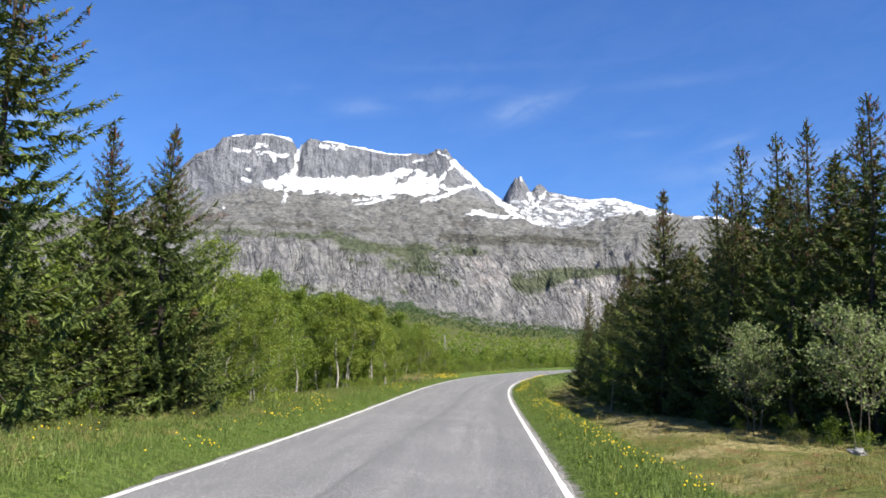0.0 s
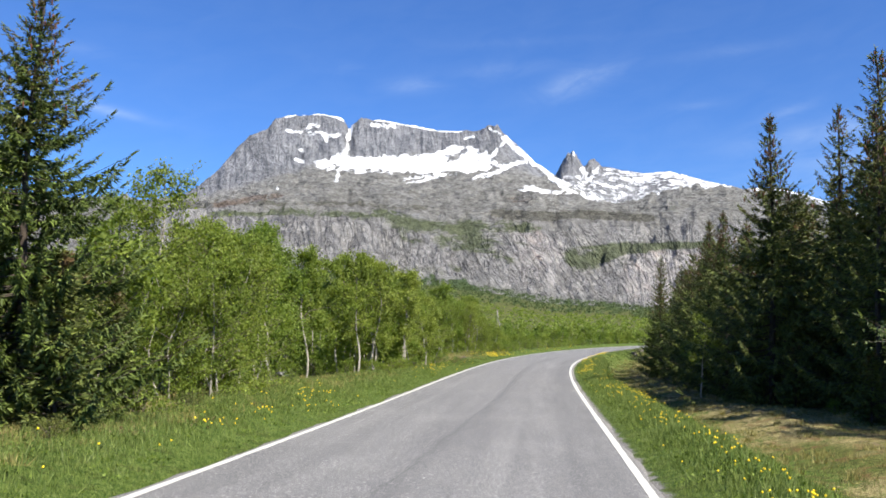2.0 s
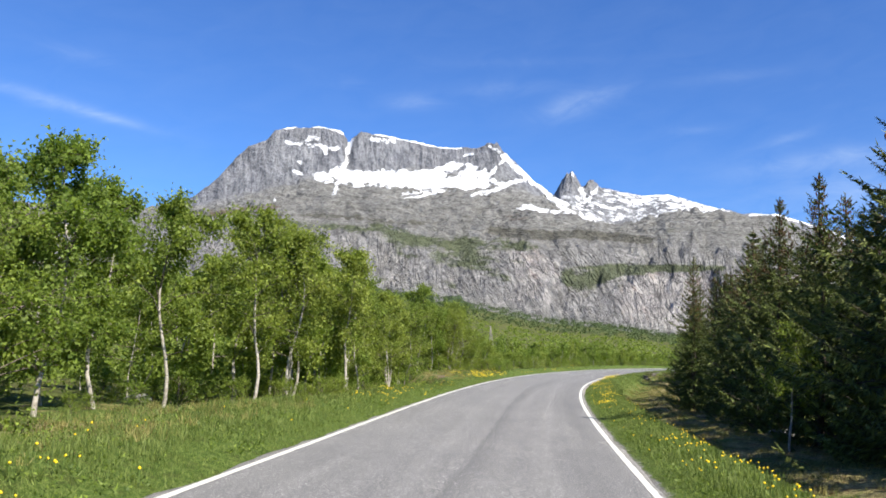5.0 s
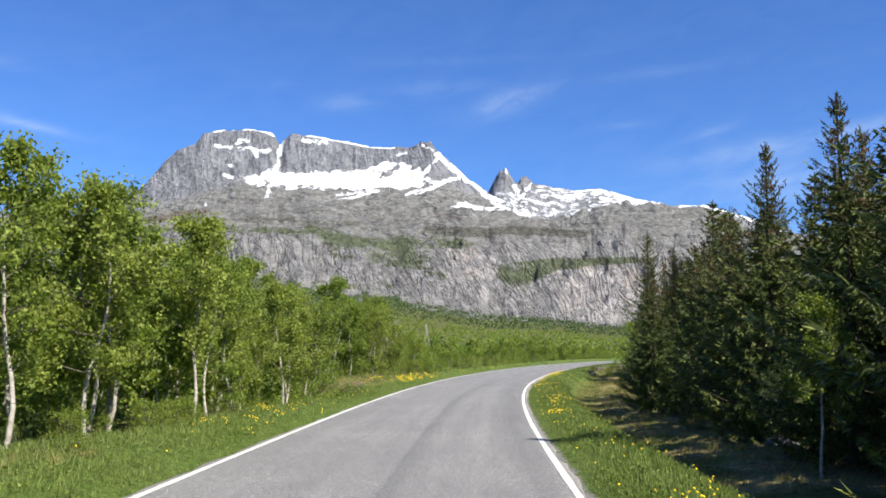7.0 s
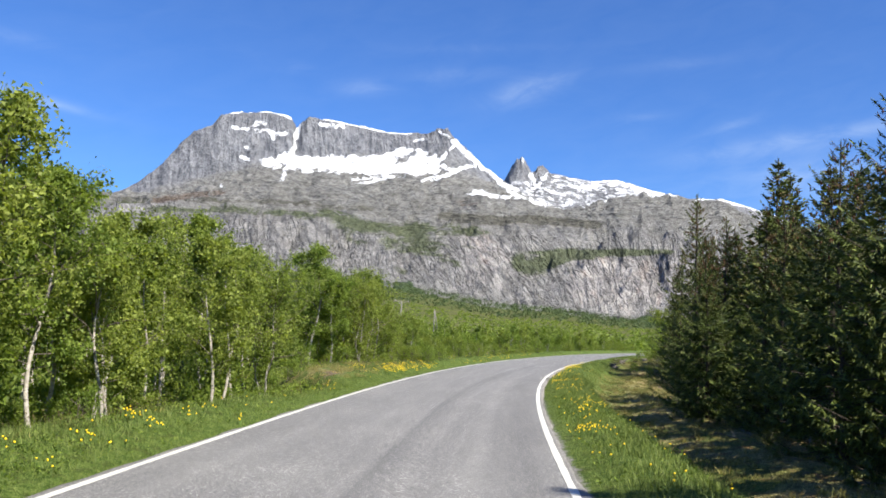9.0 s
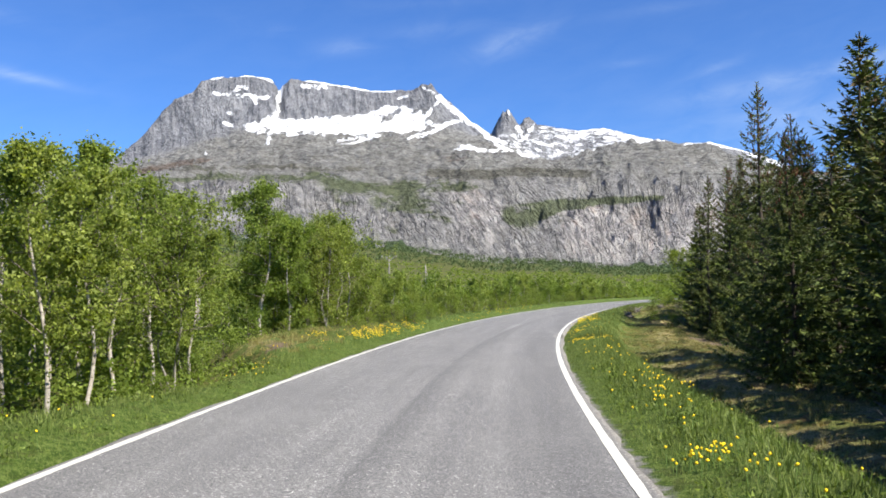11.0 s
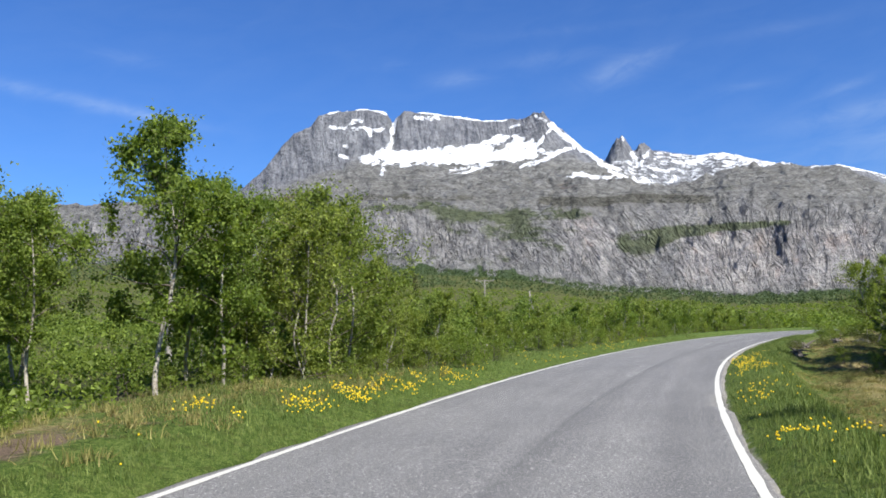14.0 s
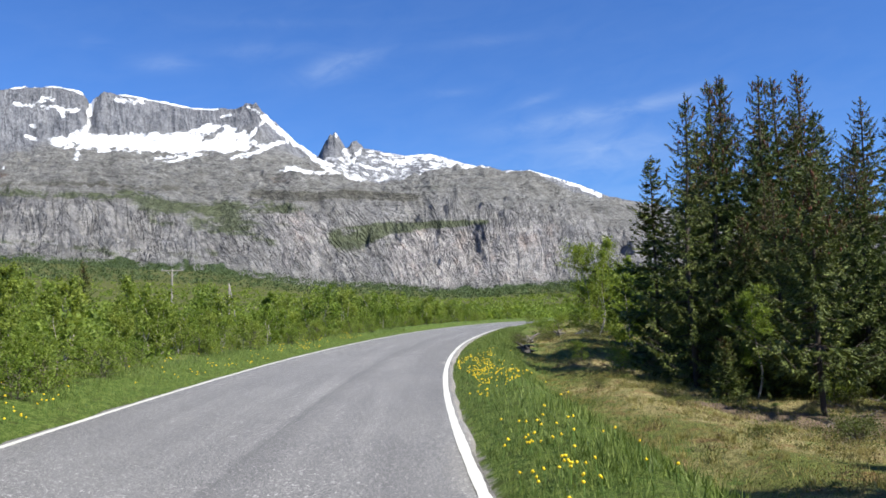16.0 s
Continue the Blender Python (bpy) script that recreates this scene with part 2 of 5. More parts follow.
def make_rock():
    m, nt, b = base_mat("mountain_rock", 0.92, 0.15)
    co = coords(nt)
    big = noise_tex(nt, 0.004, 5.0, 0.6, co)
    mid = noise_tex(nt, 0.022, 6.0, 0.7, co)
    fine = noise_tex(nt, 0.07, 6.0, 0.75, co)
    cliff, wall = attr(nt, "cliff"), attr(nt, "wall")
    both = calc(nt, "MAXIMUM", cliff, wall)
    shelf = calc(nt, "SUBTRACT", 1.0, both, True)

    def drawn(across, along, seed, detail=5.0, rough=0.6, distort=0.3):
        """Noise drawn out along the rock's joints."""
        v = nt.nodes.new("ShaderNodeCombineXYZ")
        nt.links.new(calc(nt, "MULTIPLY", attr(nt, "joint"), across), v.inputs[0])
        nt.links.new(calc(nt, "MULTIPLY", attr(nt, "level"), along), v.inputs[1])
        v.inputs[2].default_value = seed
        return noise_tex(nt, 1.0, detail, rough, v.outputs[0], distort)

    def crack(fac, width):
        """Thin lines where the noise passes its middle."""
        return ramp(nt, calc(nt, "ABSOLUTE", calc(nt, "SUBTRACT", fac, 0.5)), [(0.0, (1, 1, 1)), (width, (0, 0, 0))])

    def times(*facs):
        out = facs[0]
        for f in facs[1:]:
            out = calc(nt, "MULTIPLY", out, f)
        return out

    # the bench: weathered grey, a little green with lichen, crossed by long sloping ledges
    rock = ramp(nt, fine, [(0.34, (0.165, 0.163, 0.150)), (0.5, (0.262, 0.260, 0.245)), (0.66, (0.365, 0.362, 0.345))])
    rock = mix(nt, times(grey(nt, mid, 0.44, 0.62), 0.65), rock, (0.178, 0.175, 0.163))
    bed = drawn(0.33, 2.6, 2.0, 6.0, 0.62, 0.7)
    rock = mix(nt, times(crack(bed, 0.028), shelf, grey(nt, mid, 0.40, 0.55), 0.75), rock, (0.085, 0.083, 0.076))
    rock = mix(nt, times(crack(drawn(0.8, 5.5, 4.0, 5.0, 0.62, 0.9), 0.035), shelf, grey(nt, big, 0.42, 0.56), 0.55), rock, (0.10, 0.098, 0.09))
    # the high wall: blue-grey, partly aerial haze put into the colour, dense, with faint upright joints
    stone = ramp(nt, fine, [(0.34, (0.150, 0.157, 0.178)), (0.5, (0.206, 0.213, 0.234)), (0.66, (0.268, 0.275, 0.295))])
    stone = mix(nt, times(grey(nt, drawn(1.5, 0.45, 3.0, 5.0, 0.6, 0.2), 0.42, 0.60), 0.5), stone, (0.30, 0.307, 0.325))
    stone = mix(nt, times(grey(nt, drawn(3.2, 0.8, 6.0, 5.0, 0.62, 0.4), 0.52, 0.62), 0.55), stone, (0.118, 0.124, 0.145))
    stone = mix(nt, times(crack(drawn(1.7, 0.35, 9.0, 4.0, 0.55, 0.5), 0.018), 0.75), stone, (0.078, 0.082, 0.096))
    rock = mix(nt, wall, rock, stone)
    # the cliff: grey slabs with pale, slightly pink scars, cut by leaning cracks
    slab = ramp(nt, fine, [(0.34, (0.215, 0.211, 0.207)), (0.5, (0.300, 0.294, 0.288)), (0.66, (0.405, 0.394, 0.383))])
    scar = ramp(nt, fine, [(0.34, (0.355, 0.333, 0.322)), (0.5, (0.452, 0.427, 0.413)), (0.66, (0.55, 0.523, 0.506))])
    scar = mix(nt, times(grey(nt, drawn(0.9, 0.7, 8.0), 0.54, 0.64), 0.55), scar, (0.475, 0.372, 0.325))
    k = calc(nt, "ADD", attr(nt, "pale"), times(calc(nt, "SUBTRACT", drawn(0.75, 0.55, 1.0, 6.0, 0.62, 0.8), 0.5), 2.4))
    slab = mix(nt, times(grey(nt, k, 0.30, 0.62), 0.85), slab, scar)
    slab = mix(nt, times(grey(nt, drawn(1.1, 0.8, 12.0, 6.0, 0.66, 0.9), 0.54, 0.63), 0.55), slab, (0.150, 0.150, 0.155))
    rough = grey(nt, drawn(0.45, 0.5, 17.0, 4.0, 0.55, 0.6), 0.38, 0.60)
    slab = mix(nt, times(crack(drawn(1.1, 0.42, 11.0, 5.0, 0.58, 0.9), 0.024), calc(nt, "ADD", times(rough, 0.55), 0.08)), slab, (0.095, 0.097, 0.104))
    slab = mix(nt, times(crack(drawn(3.0, 0.85, 14.0, 4.0, 0.55, 0.8), 0.040), rough, 0.5), slab, (0.090, 0.091, 0.098))
    slab = mix(nt, times(crack(drawn(0.7, 2.2, 21.0, 4.0, 0.6, 0.9), 0.022), 0.5), slab, (0.105, 0.106, 0.112))
    rock = mix(nt, cliff, rock, slab)
    stain = calc(nt, "ADD", attr(nt, "stain"), times(calc(nt, "SUBTRACT", drawn(2.6, 0.45, 25.0, 5.0, 0.6, 0.4), 0.5), 2.2, grey(nt, attr(nt, "stain"), 0.03, 0.25)))
    rock = mix(nt, times(grey(nt, stain, 0.35, 0.75), 0.6), rock, (0.125, 0.128, 0.145))
    cell = node(nt, "ShaderNodeTexVoronoi", Scale=0.03)
    warped = nt.nodes.new("ShaderNodeVectorMath")
    warped.operation = "MULTIPLY_ADD"
    shake = node(nt, "ShaderNodeTexNoise", Scale=0.02, Detail=4.0)
    nt.links.new(shake.outputs["Color"], warped.inputs[0])
    warped.inputs[1].default_value = (45, 45, 45)
    nt.links.new(coords(nt, (1, 1, 0.6)), warped.inputs[2])
    nt.links.new(co, shake.inputs["Vector"])
    nt.links.new(warped.outputs[0], cell.inputs["Vector"])
    block = calc(nt, "MULTIPLY", cell.outputs["Color"], 1.0)
    rock = mix(nt, calc(nt, "ADD", times(both, 0.45), 0.35), rock, mix(nt, 1.0, rock, ramp(nt, block, [(0.2, (0.80, 0.805, 0.82)), (0.8, (1.20, 1.195, 1.18))]), "MULTIPLY"))
    # heath, grass and wood on the ledges and at the foot
    green = ramp(nt, fine, [(0.38, (0.055, 0.072, 0.034)), (0.62, (0.130, 0.155, 0.072))])
    heath = ramp(nt, fine, [(0.38, (0.066, 0.064, 0.050)), (0.62, (0.142, 0.136, 0.108))])
    russet = ramp(nt, fine, [(0.38, (0.105, 0.074, 0.056)), (0.62, (0.215, 0.158, 0.125))])
    patchy = times(calc(nt, "SUBTRACT", noise_tex(nt, 0.016, 7.0, 0.72, coords(nt, (0.6, 0.6, 1.7))), 0.5), 1.9)
    col = mix(nt, times(grey(nt, calc(nt, "ADD", attr(nt, "moor"), patchy), 0.35, 0.6), 0.8), rock, heath)
    col = mix(nt, times(grey(nt, calc(nt, "ADD", attr(nt, "russet"), patchy), 0.35, 0.65), 0.7), col, russet)
    col = mix(nt, times(grey(nt, calc(nt, "ADD", attr(nt, "green"), calc(nt, "MULTIPLY", patchy, 1.1)), 0.32, 0.52), 0.85), col, green)
    wood = ramp(nt, noise_tex(nt, 0.16, 5.0, 0.75, co), [(0.38, (0.034, 0.058, 0.026)), (0.60, (0.105, 0.145, 0.064))])
    w = calc(nt, "ADD", attr(nt, "wood"), times(calc(nt, "SUBTRACT", noise_tex(nt, 0.03, 6.0, 0.75, co), 0.5), 1.3))
    col = mix(nt, grey(nt, w, 0.40, 0.56), col, wood)
    ragged = calc(nt, "ADD", times(calc(nt, "SUBTRACT", noise_tex(nt, 0.022, 7.0, 0.70, coords(nt, (1.0, 1.0, 1.6))), 0.5), 2.6), times(calc(nt, "SUBTRACT", noise_tex(nt, 0.10, 5.0, 0.7, co), 0.5), 1.8))
    lies = attr(nt, "snow")
    snow = grey(nt, calc(nt, "ADD", lies, times(ragged, grey(nt, lies, 0.06, 0.35))), 0.47, 0.54)
    col = mix(nt, snow, col, (0.68, 0.70, 0.73))
    nt.links.new(col, b.inputs["Base Color"])
    h = calc(nt, "ADD", times(mid, 1.0), times(fine, 0.45))
    h = calc(nt, "ADD", h, calc(nt, "ADD", times(block, 0.30), times(bed, shelf, 1.1)))
    h = calc(nt, "SUBTRACT", h, times(crack(drawn(1.1, 0.42, 11.0, 5.0, 0.58, 0.9), 0.05), cliff, 0.35))
    h = calc(nt, "ADD", h, times(drawn(1.7, 0.35, 9.0, 4.0, 0.55, 0.5), wall, 0.9))
    h = calc(nt, "ADD", h, times(drawn(1.5, 0.75, 19.0, 6.0, 0.62, 0.8), cliff, 0.8))
    h = times(h, calc(nt, "SUBTRACT", 1.0, times(snow, 0.9)))
    bump(nt, b, h, 1.0, 34.0)
    return m


def bark_mat(name, stops, scale, rings=None):
    m, nt, b = base_mat(name, 0.85, 0.2)
    co = coords(nt, (1, 1, 0.35) if rings is None else (1, 1, 1))
    n = noise_tex(nt, scale, 5.0, 0.7, co)
    col = ramp(nt, n, stops)
    if rings is not None:
        scars = noise_tex(nt, 1.0, 3.0, 0.6, coords(nt, (3.0, 3.0, 22.0)))
        col = mix(nt, grey(nt, scars, 0.6, 0.68), col, rings)
    nt.links.new(col, b.inputs["Base Color"])
    bump(nt, b, n, 0.7, 0.03)
    return m


def plain_mat(name, colour, rough=0.7, vary=0.25, scale=30.0, metal=0.0):
    m, nt, b = base_mat(name, rough, 0.3)
    n = noise_tex(nt, scale, 4.0, 0.65, coords(nt))
    lo = tuple(c * (1 - vary) for c in colour)
    hi = tuple(min(1.0, c * (1 + vary)) for c in colour)
    nt.links.new(ramp(nt, n, [(0.3, lo), (0.7, hi)]), b.inputs["Base Color"])
    b.inputs["Metallic"].default_value = metal
    bump(nt, b, n, 0.3, 0.01)
    return m


ASPHALT, PAINT, GROUND, ROCK = make_asphalt(), make_paint(), make_ground(), make_rock()
BIRCH_LEAF = leaf_mat("birch_leaves", (0.115, 0.165, 0.030), (0.290, 0.350, 0.085), (1.1, 1.12, 0.5), 0.52)
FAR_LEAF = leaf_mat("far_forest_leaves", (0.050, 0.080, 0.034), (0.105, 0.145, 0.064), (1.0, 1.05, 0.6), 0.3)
WILLOW_LEAF = leaf_mat("willow_leaves", (0.16, 0.21, 0.09), (0.30, 0.345, 0.175), (1.0, 1.1, 0.7), 0.35)
SPRUCE_NEEDLE = leaf_mat("spruce_needles", (0.030, 0.048, 0.015), (0.155, 0.184, 0.050), (0.9, 1.0, 0.4), 0.06, 0.6, (0.13, 0.068, 0.036))
GRASS = leaf_mat("grass_blades", (0.070, 0.112, 0.024), (0.215, 0.265, 0.088), (1.0, 1.05, 0.5), 0.32)
DRY_GRASS = leaf_mat("dry_grass", (0.19, 0.165, 0.06), (0.42, 0.355, 0.165), (1.0, 0.9, 0.6), 0.3)
BIRCH_BARK = bark_mat("birch_bark", [(0.2, (0.10, 0.085, 0.07)), (0.40, (0.27, 0.24, 0.20)), (0.64, (0.47, 0.44, 0.385))], 7.0, (0.07, 0.058, 0.05))
TWIG_BARK = bark_mat("twig_bark", [(0.3, (0.06, 0.047, 0.036)), (0.7, (0.21, 0.18, 0.145))], 20.0)
SPRUCE_BARK = bark_mat("spruce_bark", [(0.3, (0.035, 0.028, 0.023)), (0.7, (0.09, 0.072, 0.058))], 12.0)
CONE = plain_mat("spruce_cones", (0.11, 0.042, 0.022), 0.8, 0.4, 60.0)
PETAL = plain_mat("dandelion_yellow", (0.85, 0.61, 0.015), 0.6, 0.15, 80.0)
STEM = plain_mat("flower_stem", (0.12, 0.2, 0.05), 0.6)
POLE_WOOD = plain_mat("weathered_pole_wood", (0.27, 0.25, 0.22), 0.9, 0.3, 12.0)
STEEL = plain_mat("galvanised_steel", (0.45, 0.46, 0.47), 0.5, 0.15, 20.0, 0.8)
VERGE_LEAF = leaf_mat("verge_plant_leaves", (0.06, 0.105, 0.016), (0.17, 0.23, 0.045), (1.0, 1.05, 0.5), 0.3)
HERB = leaf_mat("herb_leaves", (0.05, 0.066, 0.018), (0.155, 0.165, 0.05), (1.0, 1.0, 0.5), 0.25)
HEATHER = leaf_mat("heather_sprigs", (0.085, 0.058, 0.034), (0.21, 0.155, 0.085), (1.0, 0.9, 0.7), 0.2)
STONE = plain_mat("lichen_stone", (0.20, 0.195, 0.185), 0.95, 0.5, 6.0)
DEAD_WOOD = plain_mat("dead_wood", (0.13, 0.115, 0.10), 0.95, 0.45, 9.0)

# ---- geometry helpers ----
def mesh_of(name, verts, faces, mat=None, smooth=False, attrs=None):
    """A mesh from arrays: faces is one (n, k) array or a list of them."""
    me = bpy.data.meshes.new(name)
    verts = np.asarray(verts, np.float32)
    groups = [np.asarray(f, np.int32) for f in (faces if isinstance(faces, list) else [faces]) if len(f)]
    loops = np.concatenate([f.ravel() for f in groups])
    totals = np.concatenate([np.full(len(f), f.shape[1], np.int32) for f in groups])
    me.vertices.add(len(verts))
    me.vertices.foreach_set("co", verts.ravel())
    me.loops.add(len(loops))
    me.loops.foreach_set("vertex_index", loops)
    me.polygons.add(len(totals))
    me.polygons.foreach_set("loop_start", np.concatenate([[0], np.cumsum(totals)[:-1]]).astype(np.int32))
    me.polygons.foreach_set("loop_total", totals)
    if smooth:
        me.polygons.foreach_set("use_smooth", np.ones(len(totals), bool))
    for key, values in (attrs or {}).items():
        a = me.attributes.new(key, "FLOAT", "POINT")
        a.data.foreach_set("value", np.asarray(values, np.float32).ravel())
    me.update()
    me.validate()
    if mat:
        me.materials.append(mat)
    return me


def part(name, me, parent, label=""):
    ob = new(name, me)
    ob.parent = parent
    return tagged(ob, label) if label else ob


def thing(name, label, category, group="", kind="", me=None):
    return tagged(new(name, me), label, category, group, kind)


def grid_faces(n, m):
    """Quads of an n x m grid of vertices."""
    i, j = np.meshgrid(np.arange(n - 1), np.arange(m - 1), indexing="ij")
    a = (i * m + j).ravel()
    return np.stack([a, a + 1, a + m + 1, a + m], 1)


def tube(points, radii, sides=6):
    """A tapered tube along points; gives verts and quads."""
    points, radii = np.asarray(points, float), np.asarray(radii, float)
    tang = np.gradient(points, axis=0)
    tang /= np.linalg.norm(tang, axis=1, keepdims=True) + 1e-9
    ref = np.where(np.abs(tang[:, 2:3]) > 0.9, [[1.0, 0, 0]], [[0, 0, 1.0]])
    u = np.cross(tang, ref)
    u /= np.linalg.norm(u, axis=1, keepdims=True) + 1e-9
    v = np.cross(tang, u)
    a = np.arange(sides) * 2 * math.pi / sides
    ring = u[:, None] * np.cos(a)[None, :, None] + v[:, None] * np.sin(a)[None, :, None]
    verts = (points[:, None] + ring * radii[:, None, None]).reshape(-1, 3)
    i, j = np.meshgrid(np.arange(len(points) - 1), np.arange(sides), indexing="ij")
    a0, b0 = (i * sides + j).ravel(), (i * sides + (j + 1) % sides).ravel()
    return verts, np.stack([a0, b0, b0 + sides, a0 + sides], 1)


class Bag:
    """Gathers verts and quads of one mesh."""

    def __init__(self):
        self.v, self.f, self.n = [], [], 0

    def add(self, vf):
        v, f = vf
        self.v.append(np.asarray(v, float))
        self.f.append(np.asarray(f) + self.n)
        self.n += len(v)

    def mesh(self, name, mat, smooth=True, attrs=None):
        return mesh_of(name, np.concatenate(self.v), np.concatenate(self.f), mat, smooth, attrs)


def leaves(centres, axes, size, rng, width=0.6, bend=0.25):
    """Small pointed leaves at centres, growing roughly along axes."""
    n = len(centres)
    d = axes + rng.normal(0, 0.5, (n, 3))
    d /= np.linalg.norm(d, axis=1, keepdims=True) + 1e-9
    s = np.cross(d, rng.normal(0, 1, (n, 3)))
    s /= np.linalg.norm(s, axis=1, keepdims=True) + 1e-9
    size = np.asarray(size).reshape(-1, 1) * np.ones((n, 1))
    a = centres - s * size * width * 0.5
    b = centres + s * size * width * 0.5
    c = centres + d * size + s * size * rng.uniform(-0.3, 0.3, (n, 1)) * width
    return np.stack([a, b, c], 1).reshape(-1, 3), np.arange(3 * n).reshape(-1, 3)


LATTICE = np.random.RandomState(7).rand(256, 256)


def vnoise(x, y):
    """Smooth value noise on a lattice, 0 to 1."""
    x, y = np.asarray(x, float), np.asarray(y, float)
    xi, yi = np.floor(x).astype(int), np.floor(y).astype(int)
    fx, fy = x - xi, y - yi
    fx, fy = fx * fx * (3 - 2 * fx), fy * fy * (3 - 2 * fy)
    g = lambda i, j: LATTICE[i % 256, j % 256]
    top = g(xi, yi) * (1 - fx) + g(xi + 1, yi) * fx
    low = g(xi, yi + 1) * (1 - fx) + g(xi + 1, yi + 1) * fx
    return top * (1 - fy) + low * fy


def fbm(x, y, octaves=5, gain=0.5):
    total, amp, norm = 0.0, 1.0, 0.0
    for k in range(octaves):
        total = total + amp * vnoise(x * 2**k + 17.3 * k, y * 2**k + 9.1 * k)
        norm += amp
        amp *= gain
    return total / norm


def ridged(x, y, octaves=4):
    total, amp, norm = 0.0, 1.0, 0.0
    for k in range(octaves):
        total = total + amp * (1 - np.abs(2 * vnoise(x * 2**k + 31.7 * k, y * 2**k + 5.9 * k) - 1))
        norm += amp
        amp *= 0.5
    return total / norm


def step(a, b, x):
    t = np.clip((x - a) / (b - a), 0, 1)
    return t * t * (3 - 2 * t)


# ---- the road's line and the lie of the land ----
def road_x(y):
    y = np.asarray(y, float)
    def poly(v):
        return np.polyval(ROAD_C, (v - 50) / 70)
    lo, hi = 6.0, 138.0
    inside = poly(np.clip(y, lo, hi))
    s0, s1 = poly(lo + 1) - poly(lo), poly(hi) - poly(hi - 1)
    under, over = np.minimum(y - lo, 0), np.maximum(y - hi, 0)
    return inside + under * s0 + over * s1 + 0.0022 * over**2


def road_z(y):
    return np.polyval(ROAD_Z, (np.clip(y, -15, 150) - 50) / 70)


def lateral(x, y):
    slope = (road_x(y + 0.5) - road_x(y - 0.5))
    return (x - road_x(y)) / np.sqrt(1 + slope**2)


def foot_rise(x, y):
    """The valley floor climbs slowly to the foot of the mountain."""
    r = np.hypot(x, y - 30)
    a = np.degrees(np.arctan2(x, y - 30))
    top = 1500 * np.tan(np.radians(np.interp(a, BASE_AZ, BASE_EL)))
    return top * np.clip((r - 260) / 1240, 0, 1) ** 1.5


def land_z(x, y):
    d = lateral(x, y)
    z = road_z(y)
    e = np.abs(d)
    rough = (fbm(x * 0.35, y * 0.35, 4) - 0.5) * 0.5
    verge = 0.14 * step(HALF + 0.35, HALF + 1.2, e) - 0.05 * (1 - step(HALF + 0.2, HALF + 0.5, e))
    deep = np.interp(y, [10, 30, 45, 60, 86, 95, 120], [0.5, 0.6, 0.95, 1.0, 0.9, 0.25, 0.1])
    right = verge - deep * step(HALF + 1.3, HALF + 2.8, d) + 0.25 * step(HALF + 3.0, HALF + 4.6, d) - np.interp(y, [66, 78, 88, 96], [0.0, 0.6, 0.6, 0.0]) * step(HALF + 3.0, HALF + 8.0, d)
    low = np.interp(y, [10, 30, 44, 56, 60, 66, 70, 76, 90, 120, 200], [0.0, 0.05, 0.35, 0.75, 0.88, 0.88, 0.25, 0.2, 0.4, 0.7, 0.5])
    near = np.interp(y, [38, 46, 56, 60, 63, 66, 70, 76, 82], [1.7, 1.2, 0.7, 0.7, 1.5, 3.1, 3.6, 2.5, 1.7])
    fall = np.interp(y, [44, 54, 57, 63, 70], [2.4, 1.4, 0.8, 1.0, 2.4])
    left = verge + 0.12 * step(HALF + 0.6, HALF + 1.4, e) - low * step(0.0, fall, e - HALF - near)
    z = z + np.where(d > 0, right, left) + rough * step(HALF + 0.8, HALF + 3.0, e) * (0.5 + 0.5 * step(6, 14, e))
    z = z + (fbm(x * 1.7, y * 1.7, 3) - 0.5) * 0.22 * step(HALF + 2.0, HALF + 3.4, d)
    z = z - 0.12 * (e < HALF + 0.12)
    z = z + (fbm(x * 0.02, y * 0.02, 3) - 0.5) * 2.0 * step(18, 60, e)
    return z + foot_rise(x, y)


BASE_AZ = [-60, -45, -28.6, -25.2, -13.5, -11, -8, -3.4, 0.4, 2.5, 4.2, 8, 12, 15.8, 18.8, 25, 45, 60]
BASE_EL = [4.0, 4.2, 4.4, 3.9, 4.2, 4.0, 3.8, 3.6, 3.0, 2.6, 2.4, 2.2, 1.7, 1.8, 2.0, 2.3, 2.6, 2.5]


